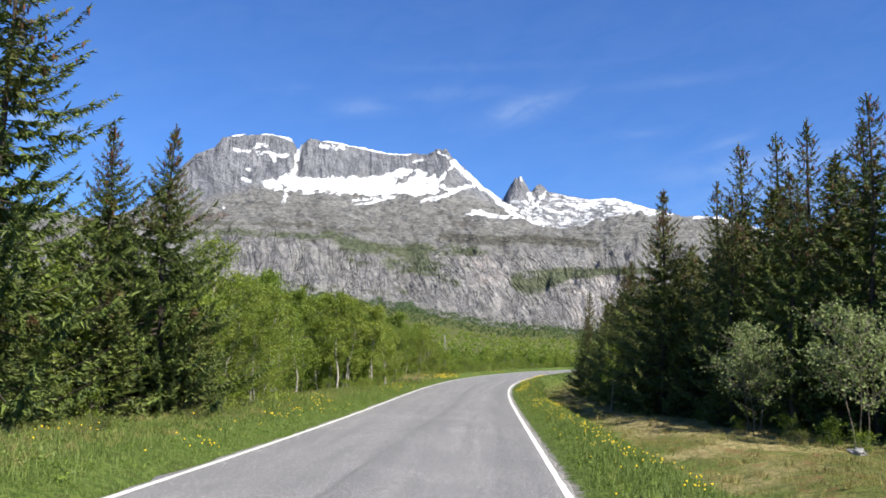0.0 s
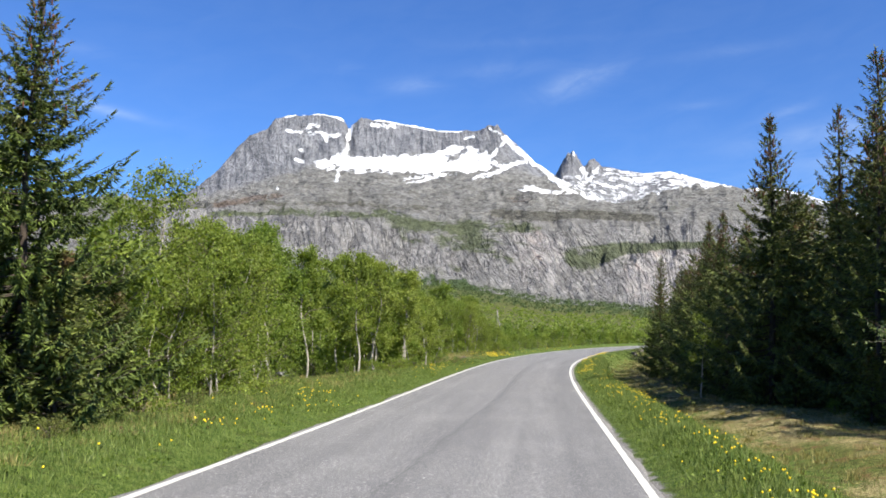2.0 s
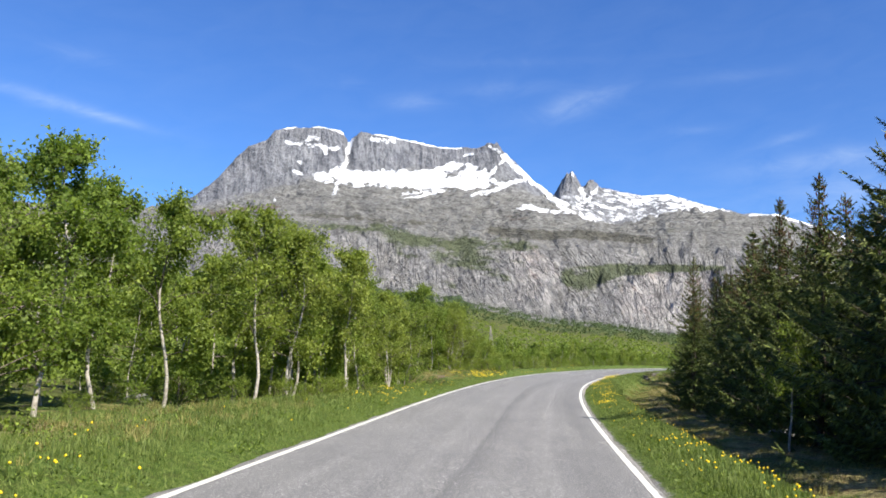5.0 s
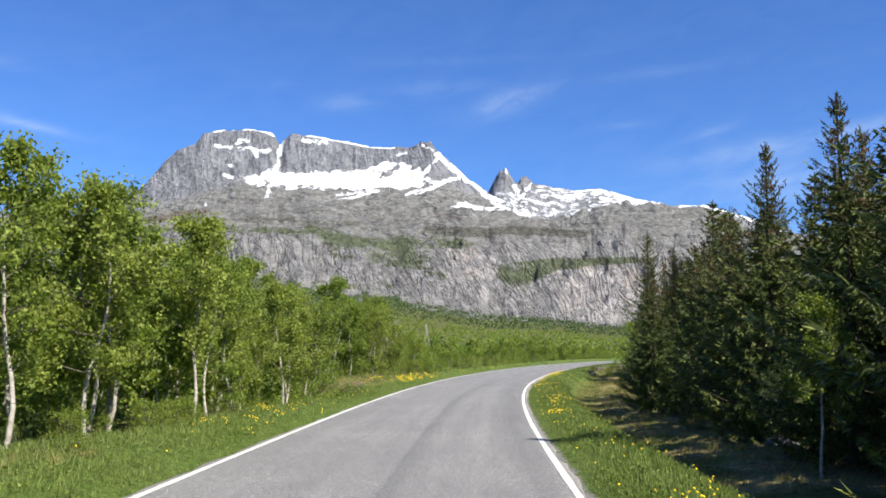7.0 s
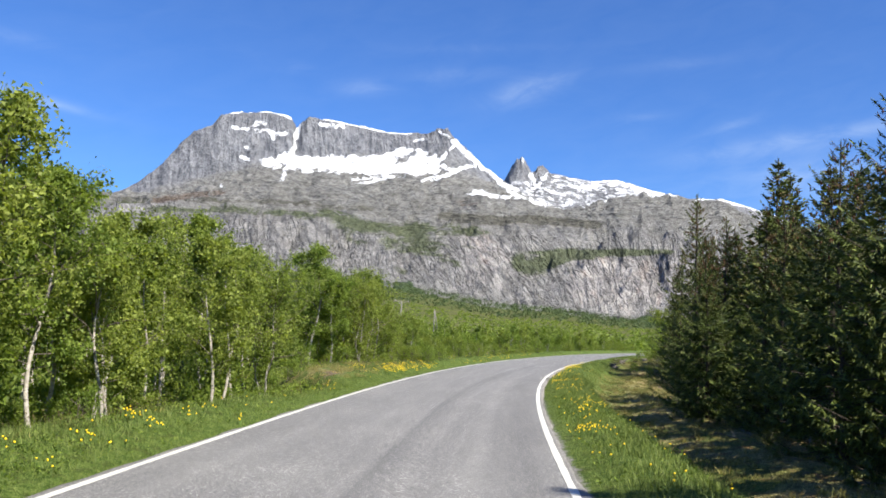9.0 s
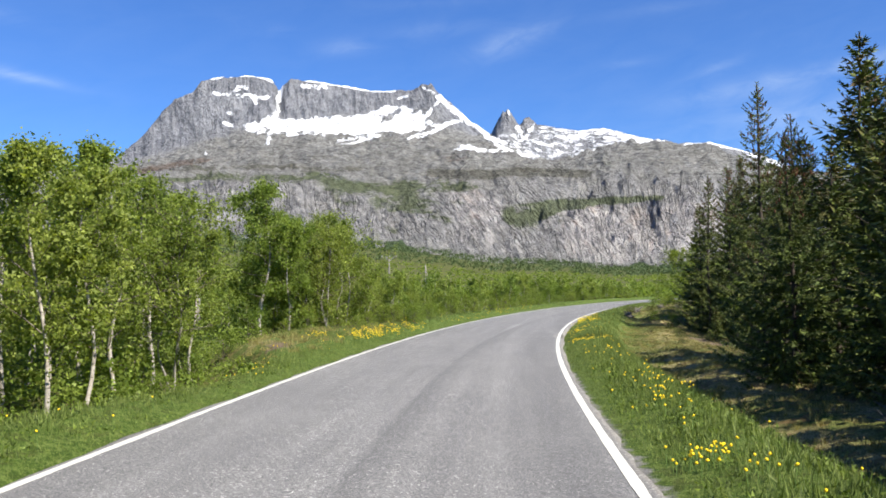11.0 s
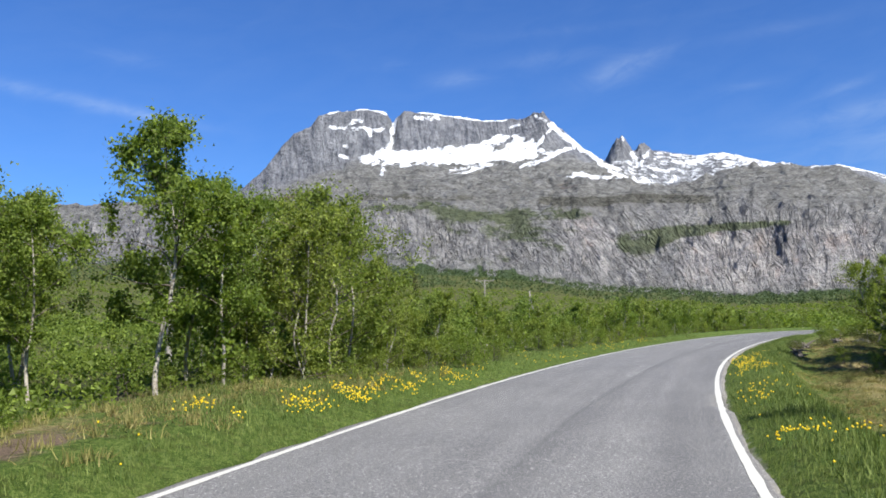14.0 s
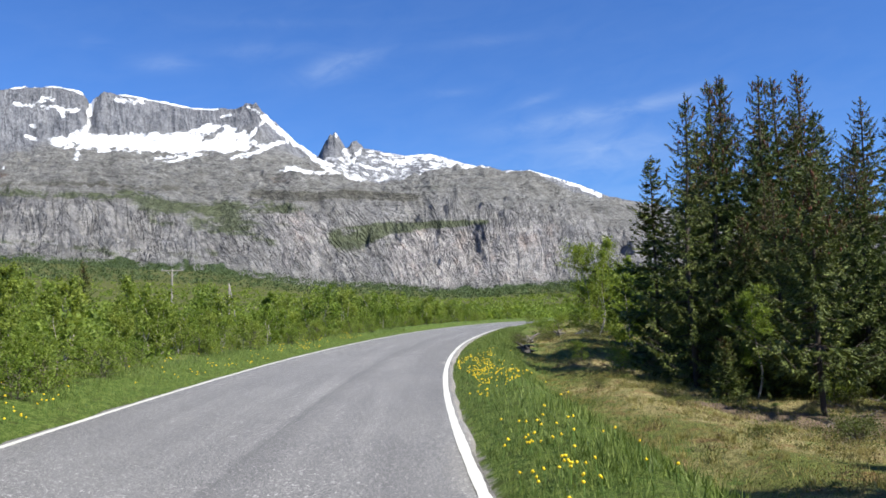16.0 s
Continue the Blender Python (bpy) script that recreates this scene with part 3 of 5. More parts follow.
def build_ground():
    def spread(near_lo, near_hi, step_m, far, grow=1.16):
        mid = list(np.arange(near_lo, near_hi + 1e-6, step_m))
        up, s = [mid[-1]], step_m
        while up[-1] < far:
            s *= grow
            up.append(up[-1] + s)
        down, s = [mid[0]], step_m
        while down[-1] > -far:
            s *= grow
            down.append(down[-1] - s)
        return np.array(down[:0:-1] + mid + up[1:])
    # near the road the rows follow its line, x from the centre
    u = spread(-13, 15, 0.28, 4300)
    y = spread(-6, 120, 0.6, 4300)
    Y, U = np.meshgrid(y, u, indexing="ij")
    fade = 1 - step(40, 300, np.abs(U))
    X = U + road_x(np.clip(Y, -60, 200)) * fade
    Z = land_z(X, Y)
    beyond = np.hypot(X, Y - 30) > 1490
    Z = np.where(beyond, Z - 25, Z)
    d = lateral(X, Y)
    e = np.abs(d)
    dry = np.where(d > 0, 0.3 + 0.62 * step(HALF + 2.2, HALF + 4.2, d), 0.12 + (0.28 + 0.3 * (Y < 34)) * step(HALF + 1.3, HALF + 3, e) * (1 - step(HALF + 5, HALF + 8, e)))
    dry = dry - 0.5 * (1 - step(HALF + 0.7, HALF + 2.2, e))
    grit = 1.0 * (1 - step(HALF + 0.14, HALF + 0.38, e)) - 0.25
    soil = 0.9 * np.exp(-((X - 15.8) / 1.9) ** 2 - ((Y - 79.8) / 1.4) ** 2) + 0.8 * np.exp(-((X - 13.6) / 1.2) ** 2 - ((Y - 82.0) / 0.6) ** 2) + 0.9 * np.exp(-((X - 17.2) / 2.2) ** 2 - ((Y - 80.6) / 1.6) ** 2) + 0.45 * np.exp(-((X - 14.5) / 1.5) ** 2 - ((Y - 81.5) / 1.0) ** 2) + 0.62 * np.exp(-((d + HALF + 1.9) / 0.8) ** 2 - ((Y - 65.0) / 2.8) ** 2)
    soil = soil + 0.35 * (d > HALF + 3.5) * step(20, 26, Y) * (1 - step(64, 72, Y)) * step(HALF + 3.5, HALF + 5.5, d) - 0.1
    # litter: woodland floor, plus a dark patch at Y 52-70 painting the hollow's shade
    me = mesh_of("ground", np.stack([X, Y, Z], -1).reshape(-1, 3), grid_faces(*X.shape)[:, ::-1], GROUND, True, {"dry": dry, "grit": grit, "soil": soil, "litter": np.maximum(step(HALF + 6, HALF + 10, e), np.where(d < 0, step(52, 57, Y) * (1 - step(65, 70, Y)) * step(HALF + 1.2, HALF + 2.4, e - np.interp(Y, [60, 66], [0.0, 2.2])), 0)) * np.where(d > 0, step(95, 105, Y) + step(HALF + 9, HALF + 12, e), 1.0).clip(0, 1)})
    tagged(new("ground", me), "green and straw-coloured roadside meadow and valley floor", "ground", kind="structure")


def build_road():
    y = np.concatenate([np.arange(-60, 200, 0.5), np.arange(200, 420, 4.0)])
    lat = np.concatenate([[-HALF - 0.22, -HALF - 0.14], np.linspace(-HALF - 0.08, HALF + 0.08, 15), [HALF + 0.12, HALF + 0.18]])
    Y, D = np.meshgrid(y, lat, indexing="ij")
    slope = road_x(Y + 0.5) - road_x(Y - 0.5)
    n = np.sqrt(1 + slope**2)
    ragged = np.where(np.abs(D) > HALF + 0.11, (fbm(Y * 1.7 + D * 5, D * 3, 3) - 0.5) * 0.2, 0)
    D2 = D + np.sign(D) * ragged
    X, Y2 = road_x(Y) + D2 / n, Y - D2 * slope / n
    drop = np.where(np.abs(D) > HALF + 0.16, -0.12, 0.0)
    Z = road_z(Y) - 0.012 * np.abs(D) + drop
    me = mesh_of("road", np.stack([X, Y2, Z], -1).reshape(-1, 3), grid_faces(*X.shape)[:, ::-1], ASPHALT, True, {"lat": D2, "along": Y, "mid": D2 - np.interp(Y, [6, 13, 18, 23, 34, 58, 70, 81, 95], [-0.4, -0.34, -0.27, -0.14, 0.2, 0.2, 0.33, 0.57, 0.7])})
    tagged(new("road", me), "narrow worn grey asphalt road with white edge lines", "road", kind="structure")
    for side, name in ((-1, "edge_line_left"), (1, "edge_line_right")):
        yy = np.arange(-40, 260, 0.25)
        w = (fbm(yy * 3.0, yy * 0 + side * 7, 3) - 0.5) * 0.03
        slope = road_x(yy + 0.5) - road_x(yy - 0.5)
        n = np.sqrt(1 + slope**2)
        pts = []
        for k in (-0.052, 0.052):
            dd = side * HALF + k + w * (1 if k > 0 else -0.6)
            pts.append(np.stack([road_x(yy) + dd / n, yy - dd * slope / n, road_z(yy) - 0.012 * np.abs(dd) + 0.006], -1))
        V = np.stack(pts, 1)
        me = mesh_of(name, V.reshape(-1, 3), grid_faces(len(yy), 2)[:, ::-1], PAINT, True)
        tagged(new(name, me), "worn white painted road edge line", "road marking", kind="structure")


def build_mountain():
    az = np.concatenate([np.arange(-45, -30, 0.3), np.arange(-30, 26, 0.078), np.arange(26, 43.01, 0.3)])
    rr = np.concatenate([np.linspace(1150, 1470, 8)[:-1], np.linspace(1470, 1730, 66)[:-1], np.linspace(1730, 2500, 50)[:-1], np.linspace(2500, 2900, 32)[:-1],
                         np.linspace(2900, 3130, 26)[:-1], np.linspace(3130, 3290, 44)[:-1], np.linspace(3290, 3700, 6)[:-1], np.linspace(3700, 4480, 40)[:-1], np.linspace(4480, 4800, 4)])
    A, R = np.meshgrid(az, rr, indexing="ij")
    lin = lambda xs, ys: np.interp(az, xs, ys)
    base = lin(BASE_AZ, BASE_EL)
    ctop = lin([-50, -30, -16.9, -13.4, -7.5, -2.6, 1.9, 7.1, 11.5, 16.8, 21.6, 28, 50], [5.2, 6.4, 7.4, 7.5, 7.3, 6.2, 7.0, 7.0, 7.1, 6.8, 5.7, 4.6, 3.8])
    crest = lin([-50, -32, -25, -22, -18.6, -15, -12, -8, -3, 0, 2.4, 4, 6, 8, 11.5, 15, 18, 23.2, 28, 50], [5.8, 6.9, 7.5, 7.8, 8.2, 8.8, 9.2, 9.3, 9.4, 9.5, 9.5, 9.2, 8.7, 8.4, 9.5, 9.6, 8.9, 6.9, 5.4, 4.2])
    sky_a = lin([-50, -32, -29.4, -25.4, -22, -20.7, -19.2, -18.1, -17.3, -16.2, -15.7, -14.3, -12.4, -11.1, -10.6, -10.3, -9.8, -8.2, -6.3, -4.3, -1.6, -0.8, -0.36, 0.1, 1.2, 2.4, 3.4, 4.5, 6, 8, 11.5, 15, 18, 23, 50],
                [5.9, 7.1, 7.5, 7.75, 8.2, 9.04, 10.45, 11.84, 12.76, 13.23, 13.91, 14.34, 14.52, 14.23, 13.72, 14.0, 14.38, 14.27, 13.99, 13.69, 13.75, 14.05, 14.24, 13.71, 12.69, 11.63, 10.97, 10.2, 9.2, 8.4, 9.3, 9.4, 8.6, 6.6, 4.0])
    sky_b = lin([-50, -5, 2.5, 3.6, 4.06, 4.5, 4.9, 5.3, 5.55, 5.8, 6.1, 6.45, 6.85, 8.2, 9.7, 11.2, 12.7, 14.2, 15.6, 16.7, 18, 20, 21.8, 23.2, 30, 50],
                [4, 8, 10.3, 10.6, 11.5, 12.17, 12.42, 11.8, 11.35, 11.5, 11.85, 11.6, 11.31, 11.03, 10.83, 10.97, 10.6, 10.15, 9.65, 9.75, 9.7, 9.05, 8.35, 7.7, 6.0, 4.0])
    low = lin([-22, -18, -14, -12.5, -7, -0.7, 1.5, 2.5], [8.0, 8.6, 9.6, 10.4, 10.5, 10.5, 10.5, 10.4])
    low = np.minimum(np.maximum(low, crest), sky_a - 0.02)
    foot = lin([-22, -18, -14, -13.3, -8, -3.9, -0.9, 1.2, 2.5], [8.1, 9.4, 10.6, 11.2, 12.0, 12.3, 11.9, 11.6, 11.0])
    foot = np.minimum(np.maximum(foot, low), sky_a - 0.01)
    rng_stops = np.array([1150, 1490, 1690, 2500, 2900, 3130, 3270, 3650, 3720, 4480, 4900.0])
    els = np.stack([base * 0.62, base, ctop, crest, low, foot, sky_a, np.minimum(sky_a - 2.2, sky_b - 3.0), np.minimum(sky_a - 2.2, sky_b - 2.6), sky_b, sky_b - 3], 0)
    heights = rng_stops[:, None] * np.tan(np.radians(els))
    # joints run down the faces; on the middle of the cliff they lean
    arc = A * 50.0
    lean = np.interp(A, [-20, -6, 0, 6, 11, 16, 25], [0.02, 0.12, 0.6, 0.6, 0.25, 0.12, 0.1])
    rise = np.interp(R, [1490, 1690, 3130, 3270], [2.5, 6.8, 11.8, 14.0])
    jx = A + lean * (rise - 5)
    front = np.exp(-((R - 1600) / 130) ** 2)
    wall = np.exp(-((R - 3200) / 120) ** 2)
    push = front * ((ridged(jx * 0.30, R / 170 + jx * 0.2, 4) - 0.6) * 70 + (fbm(arc / 420, R / 700, 3) - 0.5) * 120)
    push = push + wall * ((ridged(arc / 70 + 40, R / 1500, 4) - 0.6) * 34)
    # the gully between the two domes, and the horn that stands out from the wall
    push = push - wall * 55 * np.exp(-((A + 10.6) / 0.28) ** 2)
    push = push + wall * 95 * np.interp(A, [-2.4, -0.4, 2.5], [0, 1, 0])
    S = np.clip(R + push, 1150, 4895)
    k = np.clip(np.searchsorted(rng_stops, S, "right") - 1, 0, len(rng_stops) - 2)
    t = (S - rng_stops[k]) / (rng_stops[k + 1] - rng_stops[k])
    rows = np.arange(len(az))[:, None]
    h0, h1 = heights[k, rows], heights[k + 1, rows]
    t = np.where(k == 2, 1 - (1 - t) ** 1.5, t)
    Z = (h0 + (h1 - h0) * t) * np.where(R > 2600, R / S, 1.0)
    peaked = np.where(np.abs(R - 3270) < 60, 0.25, 1.0) * np.where(np.abs(R - 4480) < 80, 0.4, 1.0)
    # the bench between cliff and wall is stepped by long ledges
    bench = step(1660, 1760, R) * (1 - step(2850, 3000, R))
    ledges = np.abs(((Z + 0.05 * arc + 60 * fbm(arc / 260, R / 300, 3)) / 34.0) % 1.0 - 0.5)
    Z = Z + bench * (ledges - 0.25) * 30
    Z = Z + ((fbm(arc / 130, R / 160, 6, 0.6) - 0.5) * 62 + (ridged(arc / 60 + Z / 90, R / 75, 4) - 0.6) * 24) * peaked * step(1300, 1560, R)
    Z = Z + (fbm(arc / 25, R / 200, 3) - 0.5) * 12 * np.where(np.abs(R - 3270) < 60, 1.0, 0.0)
    Z = Z + (fbm(arc / 9, R / 45, 4, 0.6) - 0.5) * 46 * np.exp(-((A - 5.4) / 1.3) ** 4) * np.exp(-((R - 4460) / 260) ** 2)
    Z = Z - 18 * (1 - step(1180, 1330, R))
    X, Y = R * np.sin(np.radians(A)), 30 + R * np.cos(np.radians(A))
    E = np.degrees(np.arctan2(Z, R))
    # where snow lies: fields between two lines, and streaks along ledges and gullies
    n1, n2 = fbm(A * 3.2, E * 4.8, 4, 0.6) - 0.5, fbm(A * 2.6 + 9, E * 4.0 + 4, 4, 0.6) - 0.5
    A2, E2 = A + n1 * 0.28, E + n2 * 0.28
    wallside, backside = step(2700, 2780, R) * (R < 3400), step(3690, 3760, R)
    def streak(points, half):
        """One along a line of (azimuth, elevation), fading at half from it."""
        d = np.full(A.shape, 9.0)
        for (a0, e0), (a1, e1) in zip(points[:-1], points[1:]):
            la, le = a1 - a0, e1 - e0
            q = np.clip(((A2 - a0) * la + (E2 - e0) * le) / (la * la + le * le), 0, 1)
            d = np.minimum(d, np.hypot(A2 - a0 - q * la, E2 - e0 - q * le))
        return np.clip(1.02 - 0.52 * d / half, 0, 0.8)
    up = np.interp(A, [-13.1, -12.0, -11.3, -10.8, -9.0, -8.2, -5.6, -4.0, -3.4, -2.3, -1.5, -1.2, -0.8, -0.4], [11.45, 11.45, 12.0, 11.85, 11.8, 12.0, 12.08, 12.45, 12.88, 12.7, 12.4, 12.5, 12.05, 11.6])
    lo = np.interp(A, [-13.1, -12.5, -11.8, -11.2, -10.5, -8.6, -7.1, -5.5, -2.5, -0.7], [11.4, 10.85, 10.85, 11.0, 10.75, 10.7, 10.85, 10.75, 10.95, 11.15])
    field = 0.85 * step(-0.10, 0.12, up - E + n1 * 0.35) * step(-0.22, 0.25, E - lo + n2 * 0.8) * step(-13.3, -12.9, A) * (1 - step(-0.9, -0.5, A2)) * (R < 3300)
    field = field * (1 - 0.9 * streak([(-3.7, 11.75), (-3.07, 12.07), (-2.5, 12.45)], 0.10))
    high = [([(-10.45, 13.95), (-10.58, 13.15), (-10.75, 12.3), (-11.0, 11.8)], 0.15), ([(-14.86, 13.25), (-13.94, 13.21), (-13.22, 13.59), (-12.85, 13.77)], 0.11), ([(-13.3, 13.25), (-12.08, 13.05), (-11.33, 13.17)], 0.13), ([(-12.34, 13.03), (-12.14, 12.75)], 0.10),
            ([(-13.4, 13.75), (-12.7, 13.7)], 0.09), ([(-13.88, 12.04), (-13.69, 11.94)], 0.11), ([(-14.15, 11.4), (-13.66, 11.25)], 0.11), ([(-11.57, 14.3), (-11.0, 14.2)], 0.07), ([(-9.1, 13.98), (-8.5, 13.9), (-7.5, 13.95)], 0.13), ([(-2.6, 13.2), (-2.0, 13.4)], 0.07), ([(-0.9, 13.9), (-0.2, 13.6)], 0.06),
            ([(-11.16, 10.95), (-11.36, 10.2), (-11.56, 9.74), (-11.9, 9.4)], 0.13), ([(-11.0, 9.66), (-10.3, 9.73)], 0.09), ([(-14.12, 9.29), (-13.5, 9.36)], 0.08), ([(-15.3, 9.33), (-15.0, 9.16)], 0.07), ([(-6.68, 10.43), (-4.0, 10.76)], 0.10), ([(-6.5, 10.1), (-5.53, 10.32), (-4.5, 10.62)], 0.07)]
    horn = [([(0.15, 13.3), (1.2, 12.45), (2.38, 11.7)], 0.16), ([(2.38, 11.7), (3.56, 10.62), (4.6, 10.2)], 0.19), ([(0.21, 13.15), (-0.55, 12.25), (-1.12, 11.6)], 0.10), ([(-0.8, 11.7), (0.25, 11.44), (0.83, 11.64), (1.9, 11.8), (2.3, 11.65)], 0.12), ([(-1.9, 10.59), (0.06, 11.13), (0.63, 11.48)], 0.12),
            ([(1.2, 9.75), (2.02, 9.97), (2.6, 9.82), (3.96, 9.6)], 0.16), ([(1.6, 9.7), (2.9, 9.75)], 0.14), ([(4.5, 9.5), (5.69, 9.22), (7.6, 9.19)], 0.12), ([(-0.1, 8.6), (2.6, 8.76)], 0.045), ([(4.0, 10.1), (5.1, 9.6), (5.9, 9.3)], 0.11)]
    rimline = np.where(np.abs(R - 3275) < 110, 1.0, 0) * step(0.11 + 0.2 * n1, 0.0, sky_a[:, None] - E) * (step(-15.2, -14.8, A) * (1 - step(-11.3, -11.0, A)) + step(-9.3, -9.0, A) * (1 - step(-3.2, -2.6, A)))
    flo = np.interp(A, [3.8, 4.6, 5.9, 7.3, 7.95, 8.6, 10.0, 11.4, 12.4, 14, 16], [10.3, 9.9, 9.3, 8.7, 8.15, 8.35, 8.9, 9.35, 9.75, 9.75, 9.6])
    far = (0.40 + 0.22 * step(-1.0, -0.3, E - sky_b[:, None]) * step(7.5, 9.5, A)) * step(-0.08, 0.12, E - flo + 0.5 * n2) * step(3.8, 4.4, A) * (1 - step(14.6, 16, A)) * step(2300, 2500, R)
    teeth = np.maximum(np.exp(-((A - 4.85) / 0.72) ** 4) * step(10.7, 11.0, E), np.exp(-((A - 6.15) / 0.42) ** 4) * step(10.9, 11.2, E)) * backside
    far = far - 0.6 * teeth
    back = [([(4.85, 12.4), (4.95, 12.2)], 0.09), ([(5.5, 11.2), (5.75, 10.7), (6.0, 10.4)], 0.12), ([(6.6, 11.3), (6.2, 10.8), (6.0, 10.4)], 0.10), ([(13.2, 9.25), (14.0, 9.05), (14.95, 9.25)], 0.12), ([(16.5, 9.55), (17.46, 9.74), (19.33, 9.3), (21.15, 8.5), (22.6, 7.85)], 0.13), ([(17.8, 8.98), (19.26, 8.36), (21.09, 7.59), (23.3, 6.85)], 0.14)]
    low_streaks = [([(5.54, 9.75), (6.6, 9.35), (7.43, 8.95), (7.97, 8.25)], 0.17), ([(8.0, 8.3), (9.0, 8.55), (9.8, 8.7)], 0.12)]
    snow = np.maximum.reduce([field * wallside, 1.5 * rimline, far]
                             + [streak(p, w) * wallside for p, w in high] + [streak(p, w) * step(2300, 2450, R) * (R < 3400) for p, w in horn + low_streaks] + [streak(p, w) * (R > 3300) for p, w in back] + [streak(p, w) * step(2300, 2450, R) for p, w in back[3:]]) + 0.02
    cliff = np.clip(front * 1.3, 0, 1) * step(base[:, None], base[:, None] + 0.5, E)
    # grass on the ledges, moor on the bench, forest at the foot
    def belt(xs, ys, half, a0, a1, soft=1.0):
        return np.exp(-((E - np.interp(A, xs, ys)) / half) ** 2) * step(a0 - soft, a0 + soft, A) * (1 - step(a1 - soft, a1 + soft, A))
    def taper(xs, ys, halves, a0, a1, soft=0.6):
        return np.exp(-((E - np.interp(A, xs, ys)) / np.interp(A, xs, halves)) ** 2) * step(a0 - soft, a0 + soft, A) * (1 - step(a1 - soft, a1 + soft, A))
    green = 0.10 * step(1640, 1720, R) * (1 - step(2300, 2500, R)) - 0.05
    green = green + 0.8 * taper([4.3, 5.4, 6.9, 8.4, 11.4, 15.2], [5.45, 5.25, 5.5, 5.95, 6.15, 6.3], [0.8, 1.05, 0.8, 0.5, 0.36, 0.2], 4.3, 15.2)
    green = green + 0.6 * taper([-7.2, -5.5, -3.4, -1.6, 0.2, 1.3], [6.65, 6.15, 5.75, 5.75, 5.4, 4.95], [0.4, 0.55, 0.65, 0.6, 0.5, 0.3], -7.2, 1.4)
    green = green + 0.52 * taper([-20, -16.5, -13.4, -10.2, -8.2, -5.8, -1.9, 3.0], [7.5, 7.7, 8.0, 7.9, 8.1, 7.6, 7.2, 7.3], [0.3, 0.35, 0.3, 0.3, 0.35, 0.5, 0.55, 0.3], -22, 3.2, 1.5)
    green = green + 0.4 * taper([-8, -5, -2, 2.0], [7.3, 7.0, 6.5, 6.2], [0.3, 0.4, 0.4, 0.3], -8, 2.0) + 0.35 * belt([-17, -10, 0], [5.2, 4.6, 4.2], 0.5, -17, -2.0) - 0.3 * step(2500, 2700, R)
    moor = np.clip(taper([-1.0, 2.5, 5.9, 9.6, 11], [8.35, 8.1, 8.2, 8.0, 7.9], [0.25, 0.42, 0.38, 0.3, 0.2], -0.8, 10.4) + 0.6 * belt([-22, -14, -6], [7.9, 8.6, 8.5], 0.3, -22, -5), 0, 1)
    russet = 0.9 * taper([-19.8, -18.0, -16.2, -14.5], [8.0, 8.4, 8.85, 9.05], [0.3, 0.26, 0.2, 0.15], -19.6, -14.8) + 0.5 * taper([0.5, 2.5], [9.15, 9.2], [0.3, 0.3], 0.4, 2.6)
    stains = np.maximum.reduce([0.45 * streak([(17.75, 6.0), (18.2, 5.3), (18.83, 4.13), (19.1, 2.3)], 0.45), 0.8 * streak([(20.3, 5.7), (20.5, 3.85)], 0.25), 0.6 * streak([(22.0, 5.2), (22.3, 3.6)], 0.3), 0.75 * streak([(-16.4, 7.3), (-14.95, 7.39), (-13.5, 7.6)], 0.2), 0.7 * streak([(-7.2, 8.1), (-5.1, 7.85)], 0.22),
                                0.65 * streak([(-12.2, 7.1), (-11.5, 5.8), (-10.6, 4.9)], 0.35), 0.7 * streak([(4.4, 4.1), (5.0, 3.2), (5.3, 2.6)], 0.4), 0.6 * streak([(8.6, 4.7), (9.0, 3.6)], 0.3), 0.55 * streak([(6.0, 7.6), (7.5, 7.3)], 0.35), 0.5 * streak([(-3.2, 4.9), (-1.4, 5.1), (0.4, 5.1)], 0.2)])
    wood_top = lin([-45, -16.9, -12.6, -8.8, -5.7, -3.0, -1.0, 1.2, 3.5, 8.4, 12.7, 18.5, 45], [4.0, 4.0, 3.8, 4.0, 3.7, 3.6, 3.2, 2.7, 2.2, 1.9, 1.7, 2.0, 2.4])[:, None]
    wood = 1 - step(wood_top - 0.3, wood_top + 0.25, E + (fbm(arc / 60, E * 1.5, 4) - 0.5) * 1.2)
    # wall also gives the far ridges 0.8 of the haze-blued stone
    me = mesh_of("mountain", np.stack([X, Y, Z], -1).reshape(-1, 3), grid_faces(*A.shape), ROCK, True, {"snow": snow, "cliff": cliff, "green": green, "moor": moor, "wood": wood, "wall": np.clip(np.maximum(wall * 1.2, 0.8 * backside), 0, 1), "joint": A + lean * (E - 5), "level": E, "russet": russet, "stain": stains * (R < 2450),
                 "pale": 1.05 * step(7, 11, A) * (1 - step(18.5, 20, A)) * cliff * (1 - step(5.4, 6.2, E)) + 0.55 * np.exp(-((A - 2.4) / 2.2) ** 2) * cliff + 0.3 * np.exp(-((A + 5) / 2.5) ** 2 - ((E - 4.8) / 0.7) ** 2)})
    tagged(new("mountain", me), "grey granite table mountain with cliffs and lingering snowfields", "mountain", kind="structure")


build_ground()
build_road()
build_mountain()

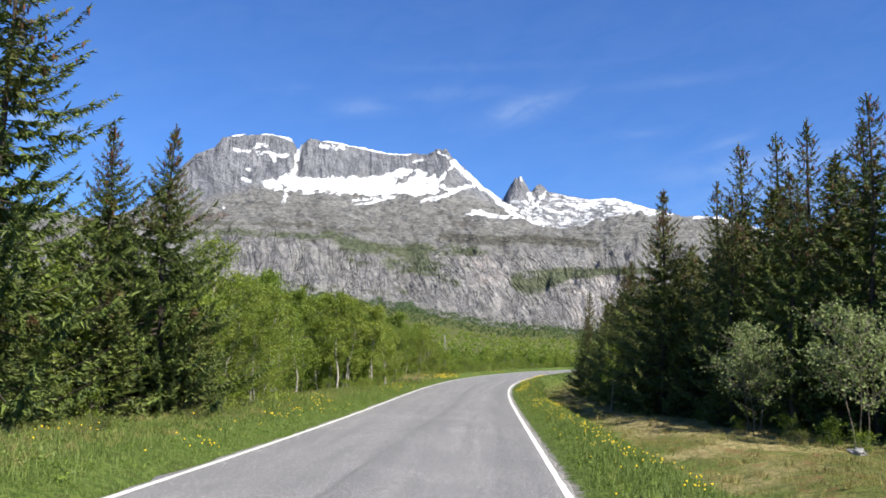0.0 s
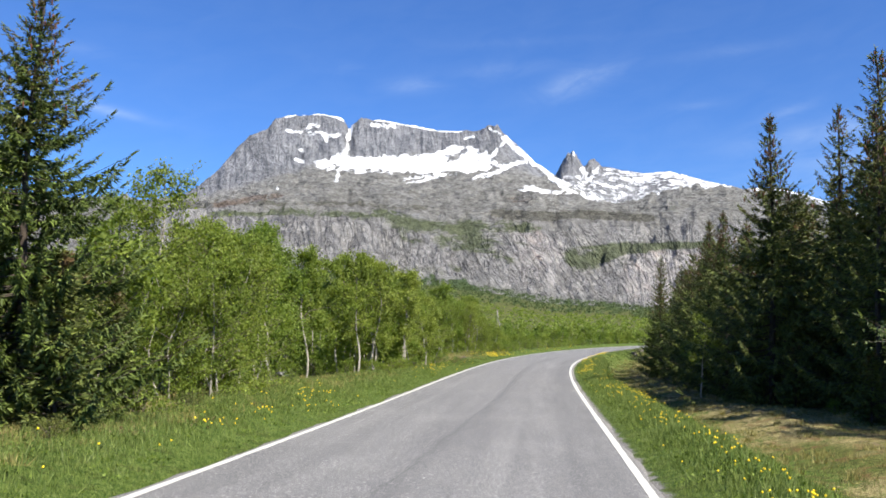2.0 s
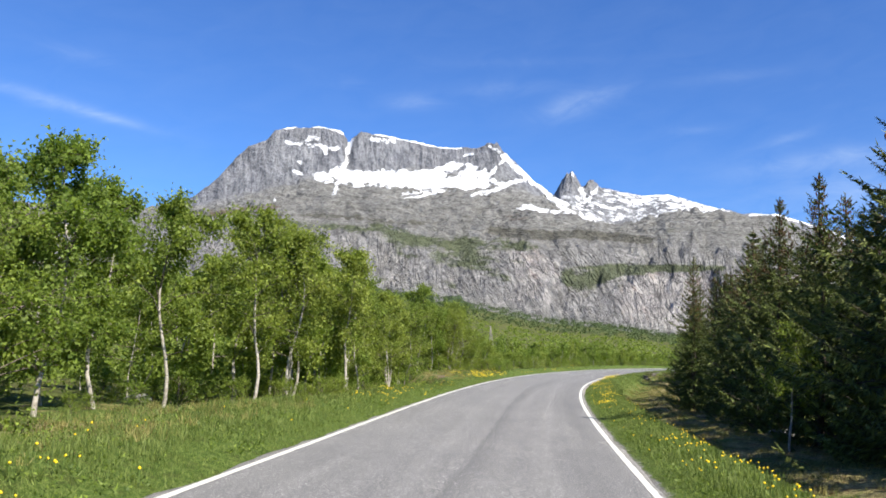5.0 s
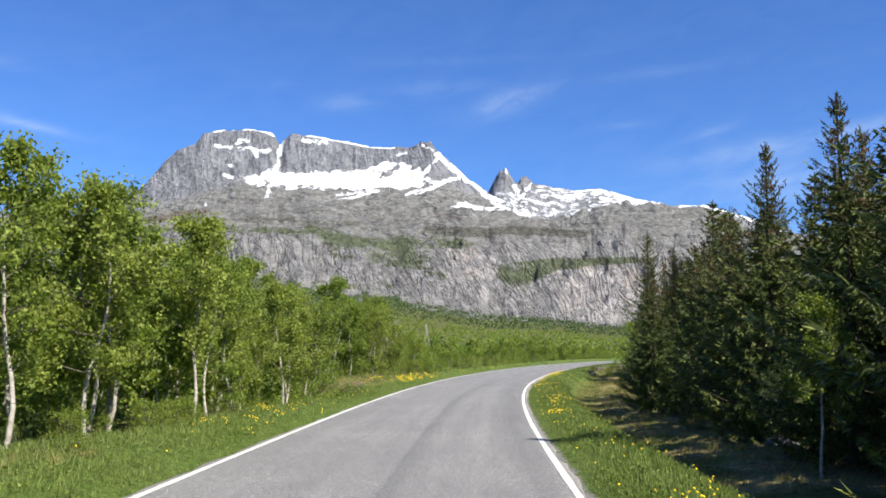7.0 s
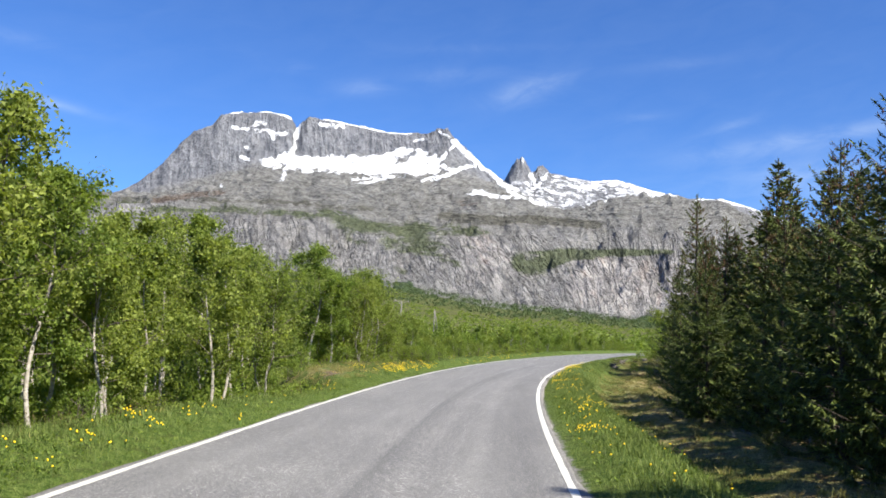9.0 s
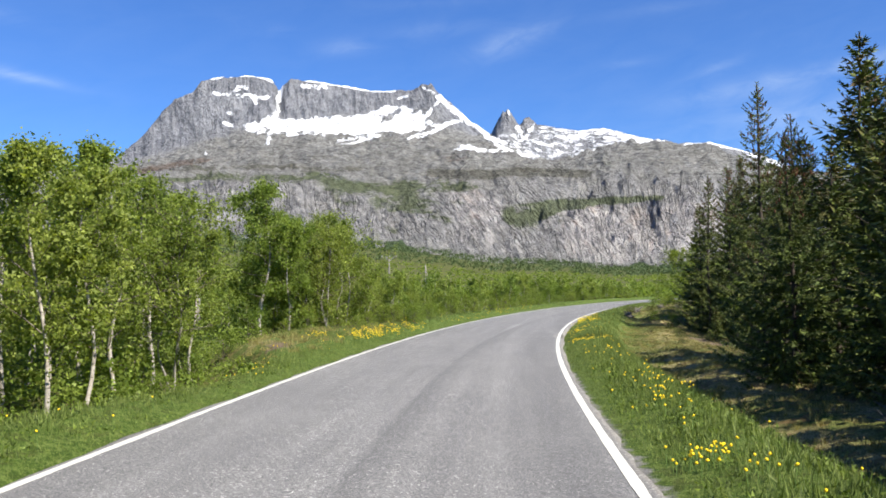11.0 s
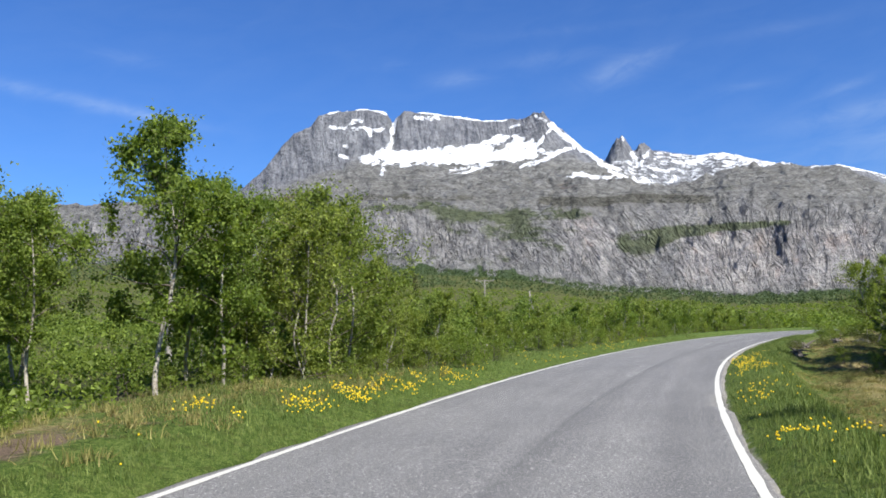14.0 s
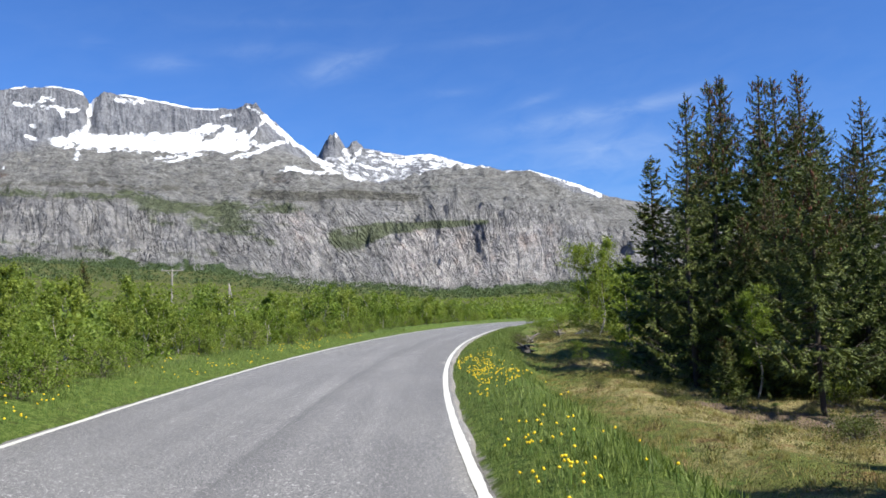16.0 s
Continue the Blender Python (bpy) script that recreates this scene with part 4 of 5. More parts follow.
# ---- trees ----
def spruce(seed, height, reach, name="spruce", label="", start=0.04, density=1.0, lean=0.0, coarse=False, bulk=False):
    """A spruce: trunk, whorls of branches that droop and lift at the tip, needle sprays, cones in the top."""
    rng = np.random.RandomState(seed)
    root = thing(name, label, "tree", "roadside spruces")
    zs = np.linspace(-0.25, height, 12)
    bow = np.stack([lean * (zs / height) ** 2 + 0.05 * np.sin(zs * 0.9 + seed), 0.05 * np.cos(zs * 0.7 + seed), zs], -1)
    part("trunk", Bag_one(tube(bow, 0.010 * height * (1 - zs / height) ** 0.9 + 0.012, 7), "trunk", SPRUCE_BARK), root)
    wood, cen, axe, siz, top, cones = Bag(), [], [], [], [], Bag()
    z = height * start
    while z < height * 0.975:
        f = z / height
        spread = (reach * (1 - f) ** 0.95 * (0.82 + 0.18 * min(1.0, f / 0.12)) + 0.07) * rng.uniform(0.8, 1.15)
        if bulk:
            spread = (reach * min(1.0, 1.45 * (1 - f) ** 1.25) + 0.07) * rng.uniform(0.85, 1.12)
        count = 5 if f > 0.8 else rng.randint(6, 9)
        turn0 = rng.rand() * 6.28
        for i in range(count):
            if rng.rand() > 0.95 * density:
                continue
            length = spread * rng.choice([0.55, 0.8, 1.0, 1.25], p=[0.15, 0.35, 0.38, 0.12]) * rng.uniform(0.9, 1.1)
            a = turn0 + i * 6.283 / count + rng.normal(0, 0.2)
            out = np.array([math.cos(a), math.sin(a), 0.0])
            side = np.array([-out[1], out[0], 0.0])
            rise = 0.55 * max(0.0, f - 0.4) + 0.10 - 0.30 * (1 - f) + rng.normal(0, 0.06)
            s = np.linspace(0, 1, 7)[:, None]
            line = np.array([np.interp(z, zs, bow[:, 0]), np.interp(z, zs, bow[:, 1]), z + rng.normal(0, 0.06)]) + out * s * length
            line[:, 2] += (rise * s[:, 0] - 0.35 * (1 - f) * s[:, 0] * (1 - s[:, 0]) + 0.30 * s[:, 0] ** 3) * length
            line += side * (rng.normal(0, 0.1) * length * s**2)
            wood.add(tube(line[::6] if coarse else line[[0, 3, 6]], np.linspace(0.005 + 0.006 * length, 0.002, 2 if coarse else 3), 3))
            n = int(max(5, length * (9 if coarse else 23)))
            fade = step(0.5, 0.8, f)
            for side_sign in (-1, 1):
                q = np.sort(rng.uniform(0.15 if f < 0.5 else 0.05, 1.0, n)) ** 0.85
                at = np.stack([np.interp(q, s[:, 0], line[:, k]) for k in range(3)], -1)
                twig = (0.10 + 0.20 * length * (1.1 - q) * rng.uniform(0.5, 1.25, n)).clip(0.09, 0.34) * (1.5 if coarse else 0.68)
                along = out * 0.85 + side * side_sign * 0.7
                d = along[None] + np.stack([np.zeros(n), np.zeros(n), rng.uniform(-0.55, 0.1, n) + 0.6 * q * f], -1)
                for rep in range(1 if coarse else 2):
                    cen.append(at + rng.normal(0, 0.02, (n, 3)))
                    axe.append(d * (2.0 - 0.6 * rep) + np.array([0, 0, -(1.5 - 1.2 * f) * rep]))
                    siz.append(twig)
                    top.append(np.full(n, fade))
            # the bare-ended tip shoots
            cen.append(np.repeat(line[-2:], 3, 0)); axe.append(np.repeat((line[-1] - line[-3])[None] / length * 5, 6, 0)); siz.append(np.full(6, 0.09 + 0.06 * length)); top.append(np.full(6, fade))
            if f > 0.62 and rng.rand() < 0.45 and not coarse:
                for _ in range(rng.randint(1, 3)):
                    c = line[rng.randint(3, 7)] + rng.normal(0, 0.03, 3)
                    cones.add(tube(np.array([c, c - [0, 0, 0.05], c - [0.006, 0, 0.13]]), [0.010, 0.024, 0.004], 4))
        z += (0.62 if bulk else 1.0) * max(0.09, 0.040 * height * (0.5 + 0.6 * (1 - f)) * rng.uniform(0.7, 1.25))
    tip = np.array([[bow[-1, 0], bow[-1, 1], height - 0.4 + 0.05 * k] for k in range(9)])
    for _ in range(4):
        cen.append(tip); axe.append(rng.normal(0, 1, (9, 3)) + [[0, 0, 1.6]]); siz.append(np.full(9, 0.10)); top.append(np.ones(9))
    part("branchwork", wood.mesh("branchwork", SPRUCE_BARK), root)
    V, F = leaves(np.concatenate(cen), np.concatenate(axe), np.concatenate(siz), rng, 0.36 if coarse else 0.27, 0.12)
    tagged(part("crown", mesh_of("crown", V, F, SPRUCE_NEEDLE, False, {"top": np.repeat(np.concatenate(top), 3)}), root), kind="stuff")
    if cones.n:
        tagged(part("cone", cones.mesh("cone", CONE), root, "reddish-brown hanging cones"), kind="stuff")
    return root


def Bag_one(vf, name, mat):
    b = Bag()
    b.add(vf)
    return b.mesh(name, mat)


def birch(seed, height, reach, count, leaf, name="birch", label="", group="roadside birches", stems=1, bare=0.28, mat=None, bark=None, fine=True, thick=1.0, droop=0.18):
    """A birch: pale crooked stems, rising limbs, thin twigs and a loose crown of leaf sprays with gaps between them."""
    rng = np.random.RandomState(seed)
    root = thing(name, label, "tree", group)
    wood, twigs, ends = Bag(), Bag(), []
    for k in range(stems):
        a0 = rng.rand() * 6.28
        tilt = (0.09 if stems == 1 else 0.22) * rng.uniform(0.4, 1.0)
        h = height * 0.92 * (1.0 if k == 0 else rng.uniform(0.7, 0.95))
        s = np.linspace(0, 1, 11 if fine else 5)
        wav = rng.normal(0, 0.11, 2) * min(1.0, height / 4)
        kink = 0.03 * height * rng.normal(0, 1, 2) * min(1.0, height / 4)
        bend = np.exp(-((s - rng.uniform(0.25, 0.5)) / 0.16) ** 2)
        stem = np.stack([math.cos(a0) * tilt * h * s**1.3 + wav[0] * np.sin(s * 7 + seed) + kink[0] * bend, math.sin(a0) * tilt * h * s**1.3 + wav[1] * np.sin(s * 6) + kink[1] * bend, -0.25 + h * s], -1)
        stem[:, :2] -= stem[0, :2]
        if stems > 1:
            stem[:, :2] += 0.03 * height * np.array([math.cos(a0), math.sin(a0)])
        wood.add(tube(stem, thick * (0.0080 * h + 0.008) * (1 - s) ** 0.9 * (1.0 if stems == 1 else 0.7) + 0.005, 7 if fine else 4))
        limbs = int((11 + h * 1.7) * (1.0 if fine else 0.6))
        for i in range(limbs):
            f = bare + (0.99 - bare) * ((i + rng.rand()) / limbs) ** 0.9
            base = np.array([np.interp(f, s, stem[:, j]) for j in range(3)])
            a = i * 2.4 + rng.normal(0, 0.6)
            g = (f - bare) / (1 - bare)
            prof = math.sin(math.pi * min(1.0, 0.25 + 0.75 * g)) ** 0.7
            length = reach * (0.20 + 0.85 * prof) * rng.uniform(0.55, 1.25)
            up = rng.uniform(0.2, 1.0) + 0.7 * g
            q = np.linspace(0, 1, 4)[:, None]
            d = np.array([math.cos(a), math.sin(a), up])
            d /= np.linalg.norm(d)
            line = base + d * q * length + np.array([0, 0, -droop]) * q**2 * length + rng.normal(0, 0.10, 3) * length * np.sin(q * 3.1)
            twigs.add(tube(line[::3] if not fine else line, np.linspace(0.004 + 0.0075 * length, 0.003, 4 if fine else 2), 4 if fine else 3))
            for j in range(rng.randint(7, 12) if fine else rng.randint(5, 8)):
                u = rng.uniform(0.2, 1.0)
                b = np.array([np.interp(u, q[:, 0], line[:, m]) for m in range(3)])
                e = d * 0.5 + rng.normal(0, 0.6, 3) + [0, 0, 0.15]
                e = e / np.linalg.norm(e) * (0.12 + length * rng.uniform(0.16, 0.42))
                if fine:
                    twigs.add(tube(np.array([b, b + e]), [0.005, 0.002], 3))
                ends.append((b, e))
            ends.append((line[2], line[3] - line[2]))
    ends_b, ends_e = np.array([e[0] for e in ends]), np.array([e[1] for e in ends])
    w = rng.gamma(1.8, 1.0, len(ends)) + 0.25
    pick = rng.choice(len(ends), count, p=w / w.sum())
    loose = np.where(rng.rand(count, 1) < 0.2, 0.10, 0.050)
    cen = ends_b[pick] + ends_e[pick] * rng.uniform(0.25, 1.15, (count, 1)) + rng.normal(0, 1, (count, 3)) * loose * (0.6 + 0.5 * reach)
    cen[:, 2] = np.maximum(cen[:, 2] - 0.04 * rng.rand(count), rng.uniform(0.02, 0.35, count))
    axe = rng.normal(0, 1, (count, 3)) + [[0, 0, -0.5]]
    size = leaf * rng.uniform(0.6, 1.3, count)
    V, F = leaves(cen, axe, size, rng, 0.78, 0.15)
    part("trunk", wood.mesh("trunk", bark or BIRCH_BARK), root, "pale birch trunk" if bark is None else "")
    tagged(part("branchwork", twigs.mesh("branchwork", TWIG_BARK), root), kind="stuff")
    tagged(part("crown", mesh_of("crown", V, F, mat or BIRCH_LEAF), root), kind="stuff")
    return root


def put(model, x, y, turn=0.0, size=1.0, sink=0.0, label="", made=[]):
    m = pose(x, y, float(land_z(x, y)) - sink, 0, 0, turn)
    first = model not in made
    if first:
        made.append(model)
        ob = model
        ob.matrix_basis = m @ Matrix.Diagonal((size, size, size, 1))
    else:
        ob = copy_thing(model, m)
        ob.scale = (size, size, size)
    if label:
        tagged(ob, label)
    return ob


SP_LABELS = "dark green spruce with brown cones in its ragged top"
SPRUCES = [spruce(11 + i, 8.0, r, label=SP_LABELS, start=st, density=dn, bulk=i >= 5) for i, (r, st, dn) in enumerate([(2.45, 0.02, 1.0), (2.05, 0.03, 1.0), (2.65, 0.02, 1.0), (1.75, 0.04, 0.92), (1.95, 0.10, 1.0), (2.15, 0.01, 1.0), (2.0, 0.012, 1.0)])]
LONE_SPRUCE = spruce(17, 5.6, 1.95, label="slim spruce with a bare lower trunk above brown litter", start=0.17)
SMALL_SPRUCE = spruce(31, 4.0, 1.35, label="young green spruce with branches down to the grass", start=0.03, coarse=True)

# the stand on the inner side of the bend, then the group past the clearing: x, y, height, model
STAND = [(13.4, 29.8, 10.6, 4), (12.2, 27.0, 10.6, 1), (10.2, 28.2, 8.6, 4), (11.8, 30.4, 10.9, 3), (12.0, 33.8, 11.2, 1), (9.9, 33.0, 8.6, 4), (11.4, 36.2, 11.6, 1), (11.6, 40.0, 10.8, 3), (8.9, 38.9, 10.1, 6), (10.4, 41.4, 8.2, 2),
         (8.7, 44.3, 7.5, 6), (10.2, 46.4, 7.4, 1), (9.5, 50.2, 8.0, 6), (9.2, 52.4, 6.6, 2), (10.0, 57.4, 6.2, 0), (9.4, 62.0, 5.8, 6), (10.1, 65.5, 7.7, 3), (11.8, 67.5, 7.4, 0)]
GROUP = [(15.5, 86.9, 8.1, 3), (17.0, 88.1, 8.9, 1), (18.2, 89.4, 9.2, 6), (18.9, 88.4, 9.1, 1), (19.7, 88.9, 9.2, 1), (21.4, 90.2, 8.2, 6), (24.1, 93.8, 10.3, 1), (26.7, 93.6, 9.4, 0), (19.6, 85.6, 6.4, 0), 
         (24.6, 89.0, 8.0, 3), (16.6, 85.9, 4.6, 2), (18.0, 87.0, 6.0, 2), (21.0, 87.4, 5.6, 2), (18.6, 83.8, 6.4, 6), (20.9, 82.8, 7.0, 0), (22.8, 84.6, 7.6, 2), (17.1, 85.2, 5.4, 0), (18.2, 81.2, 3.2, 2)]
LEFT_SPRUCES = [(-9.6, 17.5, 10.2, 2), (-8.8, 21.0, 6.8, 5), (-7.3, 20.7, 6.7, 5), (-11.8, 21.0, 7.4, 0)]
for i, (x, y, h, k) in enumerate(STAND + GROUP + LEFT_SPRUCES):
    put(SPRUCES[k], x, y, (i * 137) % 360, (h + (0.2 if y > 78 else 0)) / 8.0)
put(LONE_SPRUCE, 15.8, 81.8, 40)
BACK_SPRUCE = spruce(35, 8.0, 2.0, label="dark spruce deep in the stand", start=0.05, coarse=True)
for i, (x, y, h) in enumerate([(13.4, 22.0, 10.0), (14.6, 24.5, 10.5), (15.0, 28.5, 11.0), (14.0, 33.0, 10.4), (13.0, 36.0, 9.8), (14.8, 38.5, 9.8), (12.4, 39.0, 9.4), (13.4, 42.5, 9.0), (12.0, 45.0, 8.6), (14.4, 47.0, 8.8), (12.6, 49.6, 8.4), (11.6, 52.0, 7.6), (13.6, 54.0, 8.0),
                               (12.2, 57.4, 7.4), (14.0, 60.0, 7.6), (12.2, 62.0, 7.0), (11.8, 65.0, 6.2), (12.0, 28.8, 9.0), (11.8, 33.6, 9.0), (11.4, 43.4, 8.0), (22.5, 94.0, 8.6), (19.0, 92.5, 8.0), (27.5, 97.5, 9.6), (31.5, 92.0, 9.4), (-13.5, 17.0, 8.0), (-13.0, 23.0, 7.0), (16.2, 90.5, 6.8), (29.5, 95.0, 9.6), (10.4, 55.4, 6.8), (10.3, 59.4, 6.4), (13.4, 66.5, 9.4), (14.8, 68.6, 9.4), (12.6, 68.6, 7.0), (16.0, 70.2, 7.6)]):
    put(BACK_SPRUCE, x, y, (i * 77) % 360, h / 8.0)
# the depth of the stand, away from the road
for i in range(22):
    put(BACK_SPRUCE, 15.8 + (i % 2) * 2.3 + 0.7 * math.sin(i * 2.1), 20.0 + (i // 2) * 4.3 + 1.3 * math.sin(i * 1.3), i * 47, (9.4 + 0.9 * math.sin(i * 3.7)) / 8.0)
put(BACK_SPRUCE, -12.3, 147.4, 20, 0.85, label="lone dark conifer standing above the birch wood")
for i, (x, y, s) in enumerate([(8.6, 30.6, 0.45), (17.2, 84.0, 0.6), (20.4, 81.6, 0.75), (-6.8, 22.6, 0.55), (-8.2, 16.6, 0.5), (-6.5, 20.3, 0.6), (-7.9, 19.3, 0.7), (-9.3, 17.6, 0.6)]):
    put(SMALL_SPRUCE, x, y, i * 70, s)

B_LABEL = "slender birch with a pale trunk and fresh green leaves"
HALF_DEAD = "half-dead birch with bare twigs and few leaves"
BUSHY = "bushy young birch leafy down to the ground"
BIRCHES = [birch(51 + i, 5.0, r, n, 0.071, label=HALF_DEAD if n < 3000 else B_LABEL if br > 0.15 else BUSHY, stems=st, bare=br) for i, (r, n, st, br) in enumerate([(1.5, 13000, 1, 0.28), (1.35, 11500, 1, 0.25), (1.55, 13000, 2, 0.05), (1.3, 10500, 1, 0.30), (1.5, 13500, 3, 0.03), (1.15, 6000, 1, 0.36), (1.75, 12000, 2, 0.33), (1.0, 2600, 1, 0.16)])]
SPIRE_BIRCH = birch(61, 5.0, 1.05, 6500, 0.060, label="tall spindly birch with an open airy crown", stems=1, bare=0.3)
FAR_BIRCHES = [birch(71 + i, 3.4, r, n, 0.13, label="young birch in the woodland edge with green leaves", group="woodland birches", stems=st, bare=0.04, fine=False) for i, (r, n, st) in enumerate([(1.3, 1800, 2), (1.1, 1600, 1), (1.4, 2000, 3)])]
MID_BIRCHES = [birch(91 + i, 4.5, r, n, 0.098, label="leafy young birch in the birch wood", group="woodland birches", stems=st, bare=br, fine=False) for i, (r, n, st, br) in enumerate([(1.35, 4200, 1, 0.30), (1.45, 4400, 2, 0.2), (1.3, 4400, 2, 0.14)])]
SHRUB = birch(81, 1.5, 0.8, 1500, 0.066, name="birch_shrub", label="low green birch shrub among grass", group="undergrowth shrubs", stems=4, bare=0.02, fine=False, bark=TWIG_BARK)
WILLOW = birch(82, 3.4, 0.95, 3600, 0.062, name="willow", label="grey-green willow with pale new leaves", group="willows", stems=3, bare=0.42, thick=0.5, mat=WILLOW_LEAF, bark=TWIG_BARK)

for x, y, t in [(-7.9, 18.6, 0.5), (-8.6, 18.4, 0.7), (-6.4, 22.8, 0.8), (-8.0, 23.6, 1.0)]:
    put(SHRUB, x, y, x * 50, t)
for x, y, t in [(-9.7, 22.6, 1.15), (-10.9, 23.4, 1.2), (-9.6, 19.6, 0.8), (-7.6, 23.6, 0.85), (-10.8, 16.0, 0.8)]:
    put(MID_BIRCHES[1], x, y, x * 30, t)
# birches that can be told apart along the outer side of the bend: x, y, height, model
LEFT_BIRCHES = [(-6.4, 26.4, 3.3, 4), (-6.5, 27.9, 3.8, 2), (-6.9, 25.2, 3.0, 2), (-8.4, 25.0, 2.7, 2), (-7.3, 27.4, 4.3, 4), (-6.9, 28.9, 4.3, 2), (-8.0, 30.4, 4.6, 4), (-6.9, 30.9, 3.9, 2), (-8.1, 32.3, 4.4, 1), (-7.9, 34.6, 5.2, 0), (-8.0, 37.1, 5.0, 1), (-7.2, 38.4, 4.8, 0), (-5.6, 39.6, 4.7, 3), (-5.25, 41.7, 4.7, 0), (-6.8, 42.6, 4.9, 1), (-5.7, 43.5, 4.7, 1),
                (-4.5, 45.1, 4.5, 3), (-4.6, 46.8, 4.1, 0), (-4.8, 49.6, 3.9, 0), (-6.4, 50.6, 4.9, 1), (-7.0, 51.4, 5.3, 3), (-6.2, 53.5, 4.8, 3), (-4.5, 55.3, 4.6, 3), (-4.7, 57.1, 4.5, 1), (-4.4, 61.1, 4.5, 6), (-4.9, 59.1, 5.0, 7), (-6.3, 60.9, 5.4, 7), (-5.6, 63.2, 5.5, 5), (-5.0, 64.5, 4.2, 3), (-7.5, 65.4, 6.7, 3), (-8.7, 64.6, 6.6, 5),
                (-5.8, 65.9, 5.4, 5), (-7.0, 67.4, 4.4, 1), (-8.0, 69.0, 5.0, 0), (-4.6, 71.0, 5.5, 0), (-5.2, 73.8, 5.0, 3), (-4.0, 72.6, 4.4, 1), (-8.6, 72.8, 4.6, 0), (-7.2, 71.2, 4.2, 1), (-10.4, 75.5, 4.6, 0), (-3.9, 74.4, 4.6, 2), (-4.2, 76.4, 5.1, 2), (-2.5, 76.1, 5.0, 2), (-3.0, 74.6, 4.4, 4), (-3.2, 78.4, 4.6, 2), (-1.7, 78.0, 3.2, 4), (-2.6, 80.4, 3.4, 2), (-1.2, 82.3, 2.4, 4)]
for i, (x, y, h, k) in enumerate(LEFT_BIRCHES):
    put(BIRCHES[k], x, y, (i * 101) % 360, h / 5.0)
for x, y, h in [(-8.0, 26.6, 5.7), (-9.3, 28.0, 5.2), (-5.6, 42.4, 5.0), (-6.7, 58.4, 5.6)]:
    put(SPIRE_BIRCH, x, y, x * 77, 0.95 * h / 5.0)
for i, (x, y, h) in enumerate([(-9.0, 27.2, 2.7), (-8.6, 29.4, 4.4), (-9.4, 31.5, 4.8), (-8.9, 33.4, 4.4), (-9.2, 35.4, 4.8), (-8.8, 36.6, 4.8), (-6.6, 44.8, 4.3), (-5.9, 47.6, 4.0), (-5.6, 51.0, 3.8), (-5.4, 53.4, 3.8), (-8.4, 62.6, 4.8), (-9.2, 67.4, 4.8), (-9.4, 71.0, 4.4), (-4.6, 74.6, 4.2), (-5.8, 45.9, 4.2), (-6.2, 49.4, 4.1), (-7.4, 47.4, 4.5), (-0.7, 80.2, 2.3), (-1.2, 83.6, 2.5)]):
    put(MID_BIRCHES[i % 3], x, y, i * 53, h / 4.5)
rng = np.random.RandomState(5)
# the wood behind them
for y in np.arange(22, 60, 2.7):
    for row in range(2):
        yy = y + rng.uniform(-0.9, 0.9)
        x = road_x(yy) - HALF - 5.6 - row * 2.4 - rng.uniform(0, 1.6) - (1.8 if yy < 38 else 0)
        h = rng.uniform(3.6, 4.9) * (0.62 if yy < 34 else 1.0)
        put(MID_BIRCHES[rng.randint(3)], x, yy, rng.uniform(0, 360), h / 4.5)
for i in range(120):
    yy = 79 + 88 * rng.rand() ** 1.2
    away = rng.uniform(0, 1) ** 0.7 * 8.5
    x = road_x(yy) - HALF - 1.7 - away
    wild = MID_BIRCHES if yy < 97 else FAR_BIRCHES
    put(wild[rng.randint(3)], x, yy, rng.uniform(0, 360), (6.0 if yy < 97 else 3.4) ** -1 * (rng.choice([1.2, 1.7, 2.3, 2.9, 3.5], p=[0.2, 0.3, 0.25, 0.17, 0.08]) * rng.uniform(0.75, 1.0) + 0.07 * away))
for y in np.arange(93, 150, 4.0):
    for row in range(2):
        yy = y + rng.uniform(-1, 1)
        x = road_x(yy) + HALF + 5.5 + row * 3.5 + rng.uniform(0, 3)
        put(FAR_BIRCHES[rng.randint(3)], x, yy, rng.uniform(0, 360), rng.uniform(2.6, 4.2) / 3.4)
for i in range(70):
    yy = 77 + 75 * rng.rand() ** 1.15
    put(SHRUB, road_x(yy) - HALF - rng.uniform(1.25, 2.4), yy, i * 47, rng.uniform(0.3, 0.75))
for i in range(34):
    yy = rng.uniform(99, 152)
    put(SHRUB, road_x(yy) + HALF + rng.uniform(2.6, 6.5), yy, i * 59, rng.uniform(0.3, 0.8))
for x, y, s in [(8.4, 26.9, 1.1), (9.3, 22.2, 1.2), (9.0, 48.6, 0.6)]:
    put(WILLOW, x, y, x * 40, s)
put(BIRCHES[5], 7.4, 42.9, 40, 0.72, label="thin leafy birch in front of dark spruces")
put(BIRCHES[2], 18.3, 101.0, 20, 0.95, label="leafy birch beside dark spruces")
put(BIRCHES[1], 16.0, 84.7, 90, 0.62, label="small leafy birch in front of dark spruces")
DWARF = birch(84, 0.6, 0.42, 1500, 0.030, name="dwarf_shrub", label="low dark green dwarf shrub in the clearing", group="dwarf shrubs", stems=5, bare=0.05, fine=False, mat=HERB, bark=TWIG_BARK)
